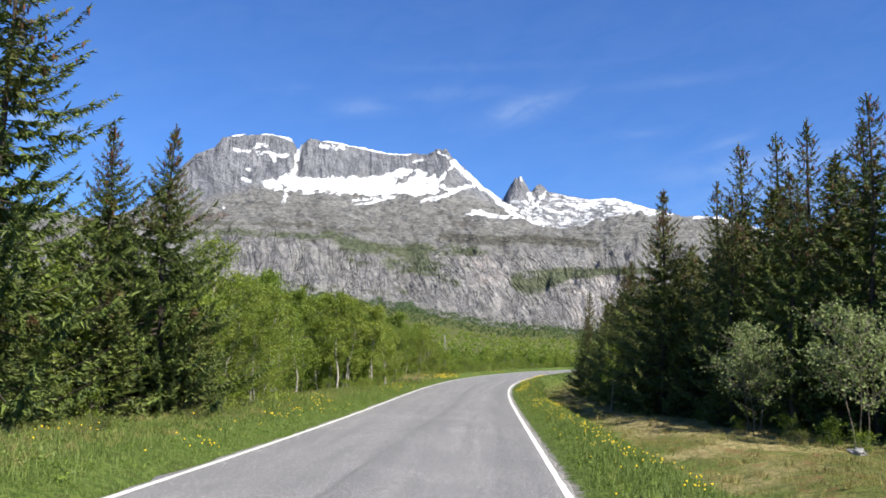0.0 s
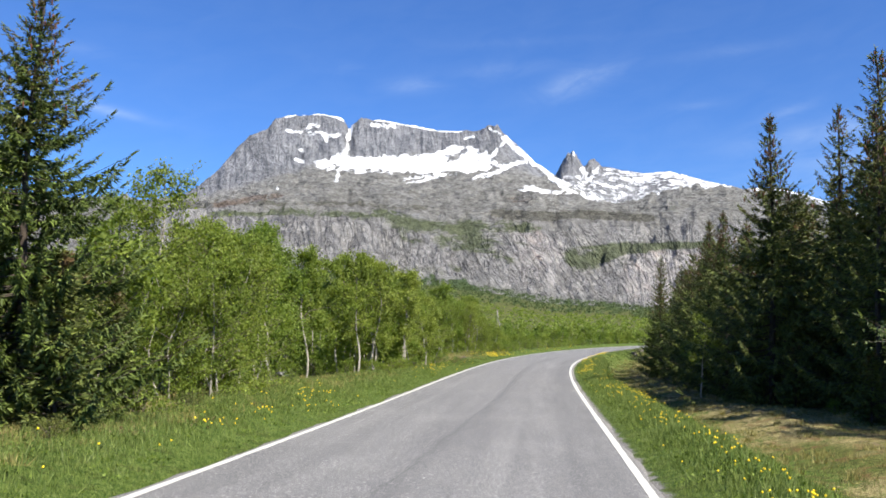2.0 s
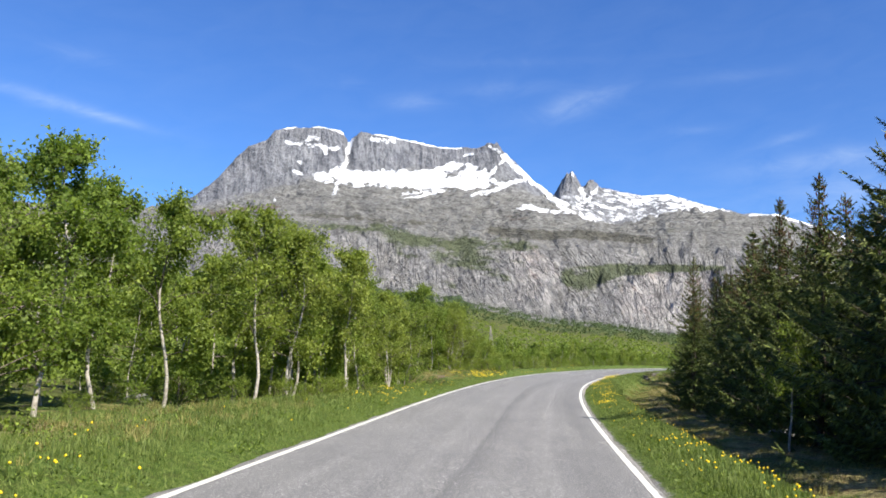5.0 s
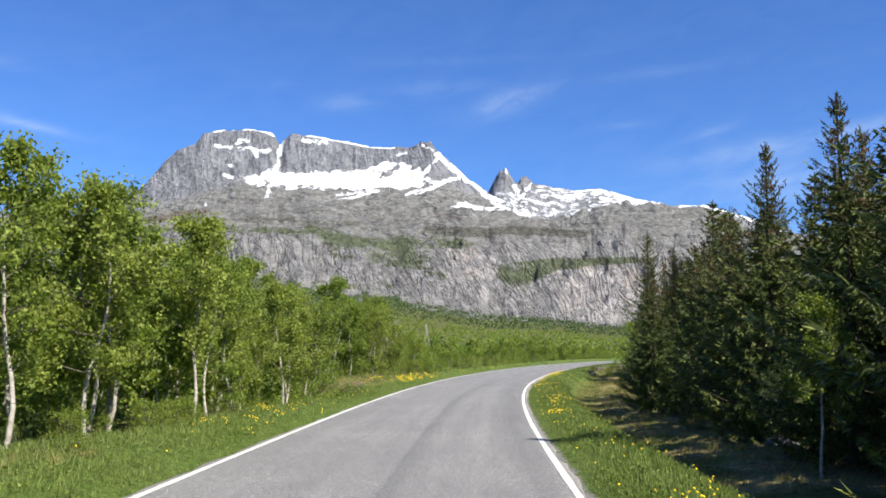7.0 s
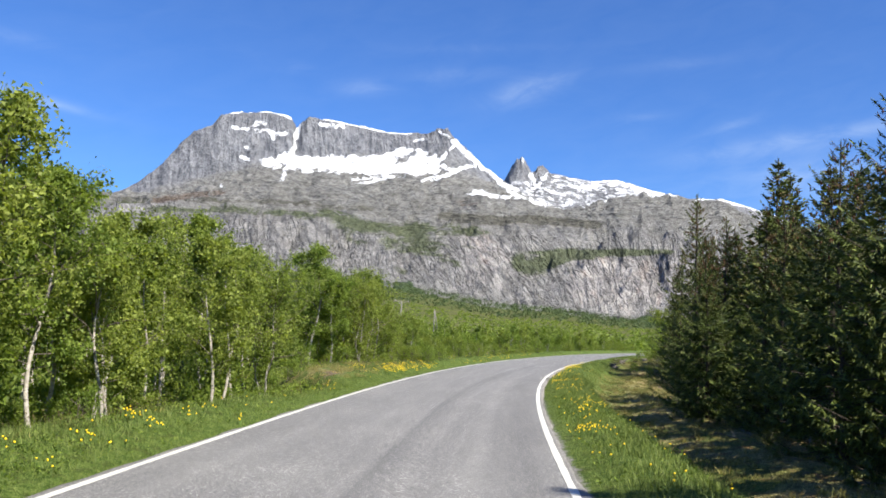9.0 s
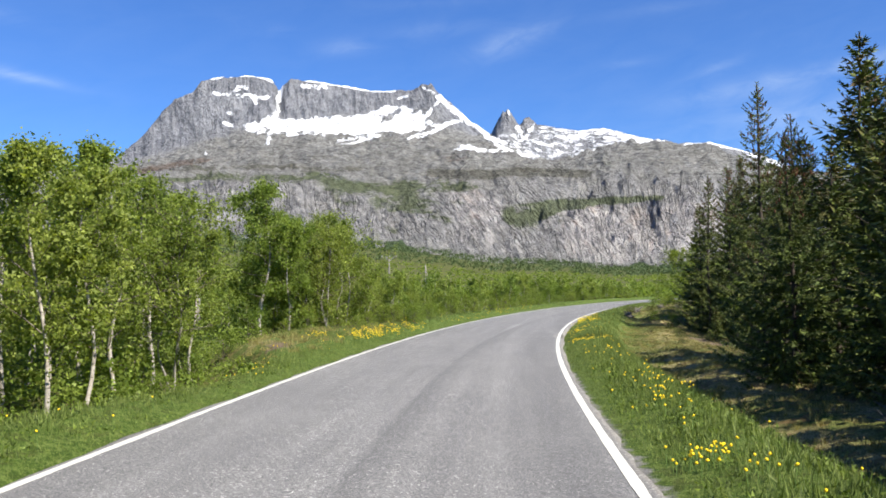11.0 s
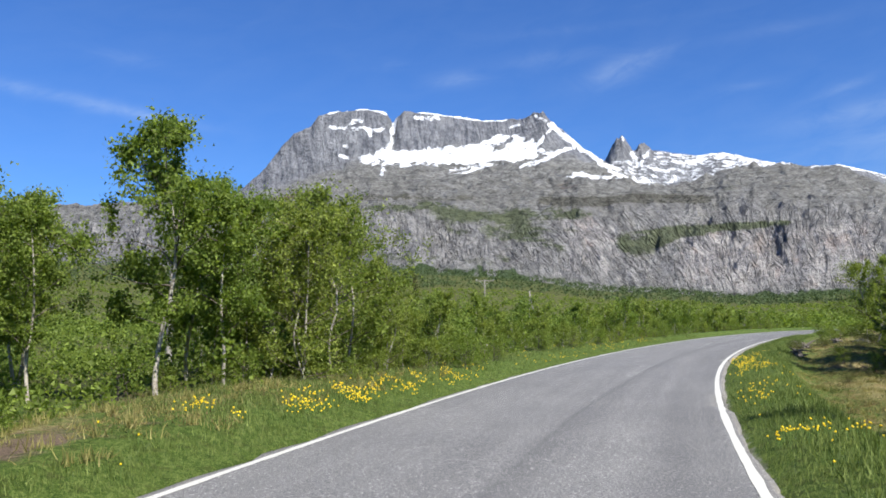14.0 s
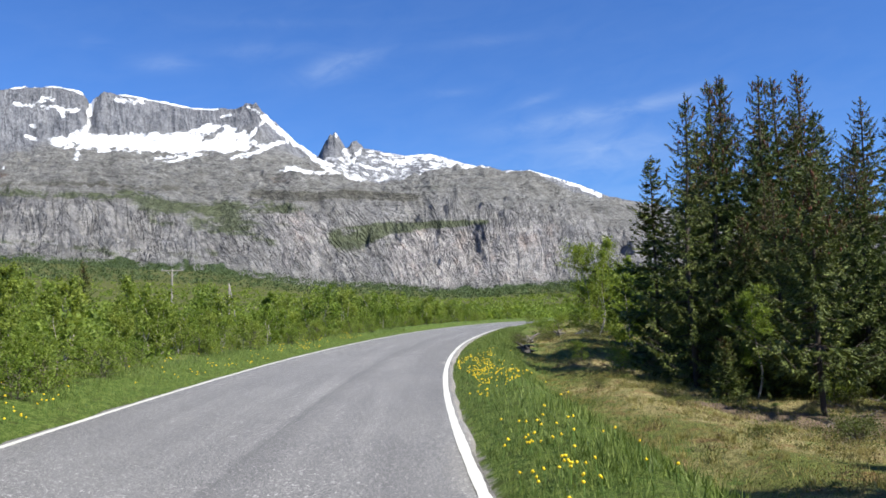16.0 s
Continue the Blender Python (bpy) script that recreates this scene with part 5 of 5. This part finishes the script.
for i, (x, y, t) in enumerate([(13.0, 83.6, 0.9), (13.9, 82.0, 0.8), (14.0, 78.4, 1.1), (14.7, 75.3, 1.2), (12.5, 82.0, 0.6), (15.1, 80.0, 1.0), (15.6, 76.2, 0.9), (12.0, 85.4, 0.7), (16.6, 77.6, 0.8), (17.2, 82.8, 1.2), (11.2, 77.0, 0.5), (10.0, 60.4, 0.9), (9.0, 55.6, 0.8), (9.4, 47.0, 0.7), (8.0, 45.4, 0.6), (9.0, 31.6, 0.7), (8.6, 24.0, 0.9), (9.6, 19.4, 0.8), (10.2, 17.2, 0.7),
                               (13.6, 97.2, 1.0), (15.4, 99.0, 1.1), (17.4, 99.4, 1.2), (16.2, 96.6, 0.9), (18.6, 101.6, 1.1), (14.8, 101.4, 0.9), (-6.6, 16.0, 0.7), (-5.9, 19.2, 0.6), (-6.0, 24.0, 0.7)]):
    put(DWARF, x, y, i * 83, t)
for i in range(110):
    yy = rng.uniform(26, 84)
    away = 2.3 + 4.2 * rng.rand() ** 1.3
    x = road_x(yy) - HALF - away - (2.4 if yy < 39 else 0)
    if 53 < yy < 70 and (i % 3 or away < 4.4):
        continue
    put(SHRUB, x, yy, rng.uniform(0, 360), rng.uniform(0.22, 0.52) if away < 3.7 else rng.uniform(0.3, 0.75))
for i in range(18):
    yy = rng.uniform(38, 54)
    put(SHRUB, road_x(yy) - HALF - rng.uniform(1.5, 3.0), yy, i * 31, rng.uniform(0.2, 0.5))
for i, (x, y, s) in enumerate([(-5.0, 60.5, 0.8), (-5.7, 60.2, 0.6), (-4.3, 60.2, 0.45), (-4.6, 63.6, 0.6), (-5.3, 65.0, 0.8), (-4.6, 66.2, 0.6), (-4.0, 57.6, 0.4)]):
    put(SHRUB, x, y, i * 50, s)
for i, (x, y, s) in enumerate([(8.8, 36.5, 0.5), (8.2, 40.6, 0.4), (15.0, 84.4, 0.4), (16.6, 85.6, 0.5), (18.6, 84.6, 0.55), (21.6, 86.0, 0.6)]):
    put(SMALL_SPRUCE, x, y, i * 61, s)
for i, (x, y, s) in enumerate([(9.4, 26.6, 0.5), (8.6, 28.6, 0.35), (8.9, 33.6, 0.4), (9.2, 23.4, 0.6), (8.6, 20.6, 0.4), (17.0, 83.0, 0.6), (19.2, 83.4, 0.7), (21.0, 83.8, 0.8), (13.8, 88.0, 0.6), (13.4, 90.2, 0.5), (22.6, 85.6, 0.8)]):
    put(SHRUB, x, y, i * 41, s)


def build_far_woods():
    """The birch wood of the valley floor, and the darker forest out to the mountain's foot."""
    rng = np.random.RandomState(9)
    def crowns(x, y, h, per, s, wide):
        z = land_z(x, y)
        u = rng.uniform(0.05, 1.0, (len(x), per)) ** 0.75
        round_ = np.sqrt(np.clip(1 - ((u - 0.42) / 0.6) ** 2, 0.02, 1)) * np.sqrt(rng.uniform(0.25, 1.0, u.shape))
        turn = rng.uniform(0, 6.283, u.shape)
        broad = wide * rng.uniform(0.8, 1.35, (len(x), 1))
        c = np.stack([x, y, z], -1)[:, None] + np.stack([np.cos(turn) * round_ * broad, np.sin(turn) * round_ * broad, h[:, None] * u], -1) + rng.normal(0, 0.1, (len(x), per, 3)) * wide
        return c.reshape(-1, 3), s * rng.uniform(0.6, 1.3, len(x) * per)
    near, far = [], []
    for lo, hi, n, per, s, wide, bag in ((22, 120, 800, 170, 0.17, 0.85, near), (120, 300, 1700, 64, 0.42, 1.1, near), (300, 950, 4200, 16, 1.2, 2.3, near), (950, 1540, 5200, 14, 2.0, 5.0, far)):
        r = np.sqrt(rng.uniform(lo**2, hi**2, n))
        a = np.radians(rng.uniform(-48, 44, n))
        x, y = r * np.sin(a), 30 + r * np.cos(a)
        d = lateral(x, y)
        ok = np.where(d < 0, (d < -9.5) & (d < np.where(y < 40, -13, 0)), (d > 16) & (y > 97))
        ok &= (np.hypot(x + 10.3, y - 83.5) > 4) & (np.abs(x + 8.0 + (y - 75) * 0.25) + 20 * (np.abs(y - 76) > 9) > 2.5)
        x, y = x[ok], y[ok]
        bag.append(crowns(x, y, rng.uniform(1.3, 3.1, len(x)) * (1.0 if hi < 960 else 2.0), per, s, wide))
    # undergrowth behind the first trees
    y = rng.uniform(40, 92, 300)
    x = road_x(y) - HALF - rng.uniform(3.5, 20, 300)
    ok = (np.abs(x + 8.0 + (y - 75) * 0.25) + 20 * (np.abs(y - 76) > 9) > 1.6) & ~((y > 62) & (y < 71) & (x > road_x(y) - HALF - 7))
    near.append(crowns(x[ok], y[ok], rng.uniform(0.5, 1.6, ok.sum()), 120, 0.11, 0.55))
    # rank grass and low growth between the trees
    y = rng.uniform(56, 92, 420)
    x = road_x(y) - HALF - rng.uniform(4.5, 22, 420)
    near.append(crowns(x, y, rng.uniform(0.2, 0.65, 420), 60, 0.10, 0.7))
    y = rng.uniform(54, 69, 60)
    x = road_x(y) - HALF - rng.uniform(1.4, 5.0, 60) - np.interp(y, [61, 66], [0, 2.2])
    near.append(crowns(x, y, rng.uniform(0.2, 0.6, 60), 90, 0.075, 0.35))
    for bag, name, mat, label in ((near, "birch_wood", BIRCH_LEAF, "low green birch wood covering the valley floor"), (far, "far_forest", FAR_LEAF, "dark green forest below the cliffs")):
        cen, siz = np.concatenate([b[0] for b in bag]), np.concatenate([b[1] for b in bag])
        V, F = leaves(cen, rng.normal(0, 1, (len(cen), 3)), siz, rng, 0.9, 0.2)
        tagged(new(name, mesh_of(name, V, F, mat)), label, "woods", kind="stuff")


build_far_woods()


# ---- grass and flowers ----
def scatter(rng, n, lo, hi, y0, y1, side, clump):
    """Places on the ground beside the road, thicker where the noise is high."""
    y = rng.uniform(y0, y1, n * 3)
    d = HALF + rng.uniform(lo, hi, n * 3)
    keep = fbm(y * clump + 3 * side, d * clump, 3) + rng.uniform(-0.3, 0.3, n * 3) > 0.44
    y, d = y[keep][:n], d[keep][:n] * side
    slope = road_x(y + 0.5) - road_x(y - 0.5)
    k = np.sqrt(1 + slope**2)
    x, y = road_x(y) + d / k, y - d * slope / k
    return np.stack([x, y, land_z(x, y) - 0.01], -1)


def build_grass():
    rng = np.random.RandomState(21)
    cen, siz = [], []
    for n, lo, hi, y0, y1, side, clump, s in ((60000, 0.2, 2.1, 3, 40, 1, 1.6, 0.12), (40000, 0.2, 2.1, 40, 74, 1, 1.6, 0.12), (60000, 0.2, 2.6, 3, 40, -1, 1.6, 0.11), (14000, 0.2, 1.9, 40, 55, -1, 1.6, 0.11), (9000, 0.2, 1.05, 55, 66, -1, 1.6, 0.09), (8000, 0.2, 1.9, 66, 74, -1, 1.6, 0.11), (16000, 1.8, 3.6, 8, 86, 1, 0.8, 0.11), (20000, 1.8, 4.8, 8, 52, -1, 0.8, 0.13), (6000, 1.8, 4.0, 67, 84, -1, 0.8, 0.13),
                                              (20000, 0.22, 2.2, 74, 120, 1, 0.8, 0.13), (16000, 0.22, 1.8, 74, 120, -1, 0.8, 0.12)):
        p = scatter(rng, n, lo, hi, y0, y1, side, clump)
        edge = np.abs(lateral(p[:, 0], p[:, 1])) - HALF
        cen.append(p)
        siz.append(s * 1.05 * rng.uniform(0.4, 1.4, len(p)) * (0.5 + 0.5 * step(0.2, 0.9, edge)))
    cen, siz = np.concatenate(cen), np.concatenate(siz)
    axe = np.stack([np.zeros(len(cen)), np.zeros(len(cen)), np.full(len(cen), 0.95)], -1)
    V, F = leaves(cen, axe * 1.5, siz, rng, 0.085, 0.25)
    tagged(new("grass", mesh_of("grass", V, F, GRASS)), "fresh green grass on the road verges", "grass", kind="stuff")
    p = np.concatenate([scatter(rng, 26000, 2.2, 12.0, 8, 66, 1, 0.7), scatter(rng, 52000, 2.2, 12.5, 66, 106, 1, 0.9), scatter(rng, 9000, 1.2, 4.5, 8, 70, -1, 0.6)])
    V, F = leaves(p, np.stack([np.zeros(len(p)), np.zeros(len(p)), np.full(len(p), 0.9)], -1), 0.085 * rng.uniform(0.4, 1.4, len(p)), rng, 0.12, 0.15)
    c = np.concatenate([scatter(rng, 1300, 2.3, 12.0, 60, 106, 1, 0.5), scatter(rng, 900, 2.3, 9.0, 8, 60, 1, 0.5), scatter(rng, 420, 1.2, 4.6, 8, 40, -1, 0.5), scatter(rng, 200, 1.0, 3.6, 60, 76, -1, 0.5)])
    q = (c[:, None] + rng.normal(0, 1, (len(c), 34, 3)) * rng.uniform(0.03, 0.11, (len(c), 1, 1)) * np.array([1, 1, 0.0])).reshape(-1, 3)
    T, H = leaves(q, np.tile([[0, 0, 1.3]], (len(q), 1)), np.repeat(rng.uniform(0.06, 0.19, len(c)), 34) * rng.uniform(0.6, 1.2, len(q)), rng, 0.09, 0.15)
    V, F = np.concatenate([V, T]), np.concatenate([F, H + len(V)])
    # broad-leaved plants among the verge grass
    c = np.concatenate([scatter(rng, 900, 0.4, 2.4, 4, 60, 1, 0.9), scatter(rng, 900, 0.4, 3.0, 4, 60, -1, 0.9)])
    q = (c[:, None] + rng.normal(0, 1, (len(c), 22, 3)) * np.array([0.09, 0.09, 0.0]))
    q[:, :, 2] += np.abs(rng.normal(0, 0.05, q.shape[:2]))
    q = q.reshape(-1, 3)
    W, G = leaves(q, rng.normal(0, 0.8, (len(q), 3)) + [[0, 0, 0.5]], 0.045 * rng.uniform(0.5, 1.3, len(q)), rng, 0.6, 0.2)
    tagged(new("verge_plants", mesh_of("verge_plants", W, G, VERGE_LEAF)), "broad-leaved green plants among the verge grass", "undergrowth", kind="stuff")
    # low herbs, bilberry and heather tufts in the clearing and along the wood's edge
    for name, mat, n, label in (("herb_tufts", HERB, 520, "low dark green herbs and bilberry in the clearing"), ("heather_tufts", HEATHER, 260, "brown heather tufts in the clearing")):
        c = np.concatenate([scatter(rng, n, 2.6, 13.0, 10, 104, 1, 0.35), scatter(rng, n // 2, 1.2, 5.0, 8, 84, -1, 0.5)])
        extra = np.stack([rng.uniform(9.0, 19.5, 150), rng.uniform(71.0, 92.0, 150)], -1)
        extra = extra[lateral(extra[:, 0], extra[:, 1]) > HALF + 2.6]
        c = np.concatenate([c, np.column_stack([extra, land_z(extra[:, 0], extra[:, 1])])])
        per = 110
        spread = rng.normal(0, 1, (len(c), per, 3)) * rng.uniform(0.06, 0.34, (len(c), 1, 1)) * np.array([1, 1, 0.0])
        q = (c[:, None] + spread)
        q[:, :, 2] += np.abs(rng.normal(0, 1, (len(c), per))) * rng.uniform(0.03, 0.12, (len(c), 1))
        q = q.reshape(-1, 3)
        W, G = leaves(q, rng.normal(0, 0.6, (len(q), 3)) + [[0, 0, 0.8]], 0.034 * rng.uniform(0.6, 1.3, len(q)), rng, 0.42, 0.2)
        tagged(new(name, mesh_of(name, W, G, mat)), label, "undergrowth", kind="stuff")
    tagged(new("dry_grass", mesh_of("dry_grass", V, F, DRY_GRASS)), "withered straw-coloured grass in the clearing", "grass", kind="stuff")


def build_dandelions():
    rng = np.random.RandomState(33)
    spots = []
    def strew(side, yy, dd):
        slope = road_x(yy + 0.5) - road_x(yy - 0.5)
        k = np.sqrt(1 + slope**2)
        spots.append(np.stack([road_x(yy) + side * (HALF + dd) / k, yy - side * (HALF + dd) * slope / k], -1))
    # bunches: side, y, distance from the line, spread along, number of bunches, heads in each
    for side, y, d, along, n, heads_in in ((-1, 15.0, 2.8, 0.8, 3, 4), (-1, 15.8, 0.8, 0.5, 3, 6), (-1, 21.3, 0.75, 0.5, 3, 6), (-1, 23.2, 0.9, 0.5, 2, 6), (-1, 26.1, 0.9, 0.4, 2, 5), (-1, 27.8, 1.0, 0.6, 4, 6), (-1, 43.5, 0.85, 0.4, 3, 9), (-1, 44.8, 0.7, 0.5, 2, 7), (-1, 47.3, 0.9, 0.4, 3, 9), (-1, 49.2, 0.7, 0.6, 3, 6), (-1, 58.2, 0.8, 0.5, 2, 6),
                                           (-1, 67.0, 1.6, 0.7, 6, 8), (-1, 68.4, 1.0, 0.6, 9, 10), (-1, 70.0, 0.95, 0.8, 14, 11), (-1, 72.0, 0.8, 0.9, 10, 11), (-1, 73.7, 0.7, 0.8, 5, 9), (-1, 75.4, 0.75, 0.8, 6, 10), (-1, 77.0, 0.8, 0.7, 3, 7), (-1, 86.7, 0.7, 2.0, 5, 8), (-1, 96.7, 0.7, 2.5, 7, 9), (-1, 104.2, 0.8, 2.0, 6, 9),
                                           (1, 12.9, 1.5, 1.2, 7, 3), (1, 16.4, 1.3, 1.8, 12, 3), (1, 20.5, 1.2, 1.8, 10, 3), (1, 25.0, 1.1, 1.8, 11, 3), (1, 30.1, 1.2, 1.2, 9, 4), (1, 32.7, 1.0, 1.0, 7, 4), (1, 35.6, 1.0, 1.0, 7, 5), (1, 50.0, 0.8, 0.5, 5, 12), (1, 53.8, 1.0, 0.9, 7, 5), (1, 55.4, 1.1, 0.7, 5, 4), (1, 58.0, 1.1, 1.0, 4, 3), (1, 62.4, 1.0, 0.8, 4, 5), (1, 67.2, 0.9, 0.5, 6, 9),
                                           (1, 71.3, 0.8, 0.5, 3, 7), (1, 72.5, 0.8, 0.5, 2, 6), (1, 74.0, 0.75, 0.7, 4, 7), (1, 78.9, 0.85, 0.9, 5, 9), (1, 81.6, 0.85, 1.0, 9, 12), (1, 84.0, 0.8, 0.8, 6, 11), (1, 86.2, 0.65, 0.9, 6, 11)):
        for _ in range(n):
            m = max(2, int(heads_in * rng.uniform(0.5, 1.2)))
            cy, cd = y + rng.normal(0, along * 0.7), d + rng.normal(0, 0.22)
            strew(side, cy + rng.normal(0, 0.13, m), np.clip(cd + rng.normal(0, 0.10, m), 0.3, None))
    # single heads between them
    for side, n, y0, y1 in ((-1, 50, 10, 64), (-1, 60, 64, 100), (1, 120, 10, 62), (1, 40, 62, 92)):
        strew(side, rng.uniform(y0, y1, n), 0.4 + 1.5 * rng.rand(n))
    p = np.concatenate(spots)
    z = land_z(p[:, 0], p[:, 1])
    heads, stems = Bag(), Bag()
    a = np.arange(7) * 2 * math.pi / 7
    for (x, y), z0 in zip(p, z):
        h, r = rng.uniform(0.08, 0.20), rng.uniform(0.011, 0.019)
        tilt = rng.normal(0, 0.25, 2)
        top = np.array([x + tilt[0] * 0.05, y + tilt[1] * 0.05, z0 + h])
        ring = np.stack([np.cos(a) * r, np.sin(a) * r, np.cos(a) * r * tilt[0] + np.sin(a) * r * tilt[1]], -1)
        v = np.concatenate([top + ring, top + ring * 0.5 + [0, 0, 0.012], [top + [0, 0, 0.014]], [top - [0, 0, 0.014]]])
        i = np.arange(7)
        j = (i + 1) % 7
        heads.add((v, np.concatenate([np.stack([i, j, j + 7, i + 7], 1), np.stack([i + 7, j + 7, 0 * i + 14, 0 * i + 14], 1), np.stack([j, i, 0 * i + 15, 0 * i + 15], 1)])))
        stems.add(tube(np.array([[x, y, z0 - 0.02], top]), [0.003, 0.0025], 3))
    def clean(bag, name, mat):
        v, f = np.concatenate(bag.v), np.concatenate(bag.f)
        tri = f[:, 2] == f[:, 3]
        return mesh_of(name, v, [f[~tri], f[tri][:, :3]], mat)
    root = tagged(new("dandelions"), "bright yellow dandelions in the verge grass", "flowers", kind="stuff")
    tagged(part("flower_head", clean(heads, "flower_head", PETAL), root), kind="stuff")
    tagged(part("stem", clean(stems, "stem", STEM), root), kind="stuff")


# ---- poles, posts, stumps and dead wood ----
def rounded_pole(height, r0, r1, mat, tilt=(0.0, 0.0), sides=12):
    s = np.linspace(0, 1, 7)
    pts = np.stack([tilt[0] * s, tilt[1] * s, -0.4 + (height + 0.4) * s], -1)
    v, f = tube(pts, np.append(np.linspace(r0, r1, 6), r1 * 0.7), sides)
    cap = np.arange(6 * sides, 7 * sides).reshape(1, -1)
    return mesh_of("pole", v, [f, cap], mat, True)


def box_mesh(name, size, mat, bevel=0.02):
    bm = bmesh.new()
    bmesh.ops.create_cube(bm, size=1.0)
    bmesh.ops.scale(bm, vec=size, verts=bm.verts)
    bmesh.ops.bevel(bm, geom=bm.edges[:], offset=bevel, segments=2, affect="EDGES")
    me = bpy.data.meshes.new(name)
    bm.to_mesh(me)
    bm.free()
    me.materials.append(mat)
    return me


def utility_pole(x, y, height, turn, label, arm=True, twin=False):
    root = thing("utility_pole", label, "pole", "power line poles")
    root.matrix_basis = pose(x, y, float(land_z(x, y)), 0, 0, turn)
    part("pole_shaft", rounded_pole(height, 0.12, 0.085, POLE_WOOD, (0.12, 0.0) if not twin else (0.0, 0.0)), root)
    if twin:
        leg = part("brace_pole", rounded_pole(height, 0.13, 0.09, POLE_WOOD, (-1.1, 0.0)), root)
        leg.location = (1.1, 0.02, 0)
    if arm:
        a = part("crossarm", box_mesh("crossarm", (2.1, 0.09, 0.10), POLE_WOOD), root)
        a.location = (0.12, 0.13, height - 0.12)
        for k in (-0.95, 0.0, 0.95):
            v, f = tube(np.array([[k, 0, z] for z in (0.06, 0.10, 0.14, 0.18, 0.2)]), [0.02, 0.045, 0.03, 0.045, 0.01], 8)
            part("insulator", mesh_of("insulator", v, f, STEEL, True), a, "grey pin insulator")
        for k in (-1, 1):
            v, f = tube(np.array([[k * 0.55, 0, -0.05], [0.0, 0, -0.62]]), [0.02, 0.02], 6)
            part("arm_brace", mesh_of("arm_brace", v, f, STEEL, True), a)
    return root


utility_pole(-10.3, 83.5, 4.6, 12, "bare weathered wooden utility pole among birches", arm=False)
utility_pole(-5.2, 152.7, 6.35, 8, "weathered wooden utility pole with a crossarm above the wood")
utility_pole(-0.9, 186.0, 5.9, 12, "two-legged wooden utility pole far up the valley", arm=False, twin=True)
for x, y, h in ((-5.8, 44.1, 1.05), (-13.0, 74.0, 0.7)):
    post = thing("marker_post", "short pale weathered wooden post in the grass", "post", "verge posts", me=rounded_pole(h, 0.055, 0.05, POLE_WOOD, (0.03, 0.02), 8))
    post.matrix_basis = pose(x, y, float(land_z(x, y)), 0, 0, x * 30)


def lump(seed, size, mat, name, squash=0.6):
    """A weathered stone or stump: a ball broken by noise, flat underneath."""
    bm = bmesh.new()
    bmesh.ops.create_icosphere(bm, subdivisions=3, radius=1.0)
    for v in bm.verts:
        n = noise.fractal(v.co * 1.3 + Vector((seed, 2.0 * seed, 0)), 1.0, 2.0, 4)
        v.co *= 1 + 0.55 * n
        v.co.x *= size[0]
        v.co.y *= size[1]
        v.co.z = max(v.co.z * size[2], -0.25 * size[2])
    me = bpy.data.meshes.new(name)
    bm.to_mesh(me)
    bm.free()
    me.materials.append(mat)
    return me


for i, (x, y, r) in enumerate(((12.9, 94.2, 0.3), (14.3, 98.2, 0.34), (16.6, 101.0, 0.24))):
    ob = thing("tree_stump", "upturned grey weathered root stump in the rough grass", "stump", "old stumps")
    ob.matrix_basis = pose(x, y, float(land_z(x, y)) + 0.03, 0, 0, 50 * i)
    part("root_plate", lump(7.3 + 2.1 * i, (r * 0.7, r * 0.6, r * 0.75), DEAD_WOOD, "root_plate"), ob)
    turns = np.random.RandomState(60 + i)
    for k in range(7):
        a, lift = k * 0.9 + turns.uniform(-0.3, 0.3), turns.uniform(0.0, 0.9)
        q = np.linspace(0, 1, 6)[:, None]
        out = np.array([math.cos(a), math.sin(a), lift])
        line = q * out * r * turns.uniform(1.1, 1.7) + np.array([0, 0, 0.2 * r]) + np.array([0, 0, -0.35 * r]) * q**2 + turns.normal(0, 0.10 * r, 3) * np.sin(q * 3.1)
        part("root", Bag_one(tube(line, np.linspace(0.26 * r, 0.05 * r, 6), 7), "root", DEAD_WOOD), ob)
rng = np.random.RandomState(44)
for i, (x, y, sx) in enumerate(((11.2, 58.5, 0.55), (10.4, 56.0, 0.4), (17.6, 100.5, 0.35), (-8.6, 40.6, 0.3), (8.4, 20.4, 0.22), (9.2, 49.0, 0.35))):
    ob = thing("stone", "half-buried grey lichen-covered stone", "stone", "field stones", me=lump(i + 1.5, (sx, sx * 0.7, sx * 0.45), STONE, "stone"))
    ob.matrix_basis = pose(x, y, float(land_z(x, y)) + 0.02, 0, 0, i * 67)
for i in range(26):
    x, y = (rng.uniform(13.5, 18.0), rng.uniform(79.0, 82.5)) if i < 16 else (rng.uniform(8.0, 11.0), rng.uniform(48, 60))
    n = rng.uniform(0.3, 0.9)
    b = Bag()
    q = np.linspace(0, 1, 6)
    main = np.stack([n * q, 0.04 * np.sin(q * 4 + i), 0.05 + 0.10 * q * rng.rand()], -1)
    b.add(tube(main, np.linspace(0.013, 0.004, 6), 5))
    for k in range(3):
        o = main[2 + k]
        b.add(tube(np.array([o, o + [0.16, 0.2 * (-1) ** k, 0.05], o + [0.3, 0.32 * (-1) ** k, 0.12]]), [0.010, 0.007, 0.003], 4))
    ob = thing("dead_branch", "dry grey dead branch lying on the forest litter", "branch", "dead branches", me=b.mesh("dead_branch", DEAD_WOOD))
    ob.matrix_basis = pose(x, y, float(land_z(x, y)), 0, 0, rng.uniform(0, 360))

build_grass()
build_dandelions()
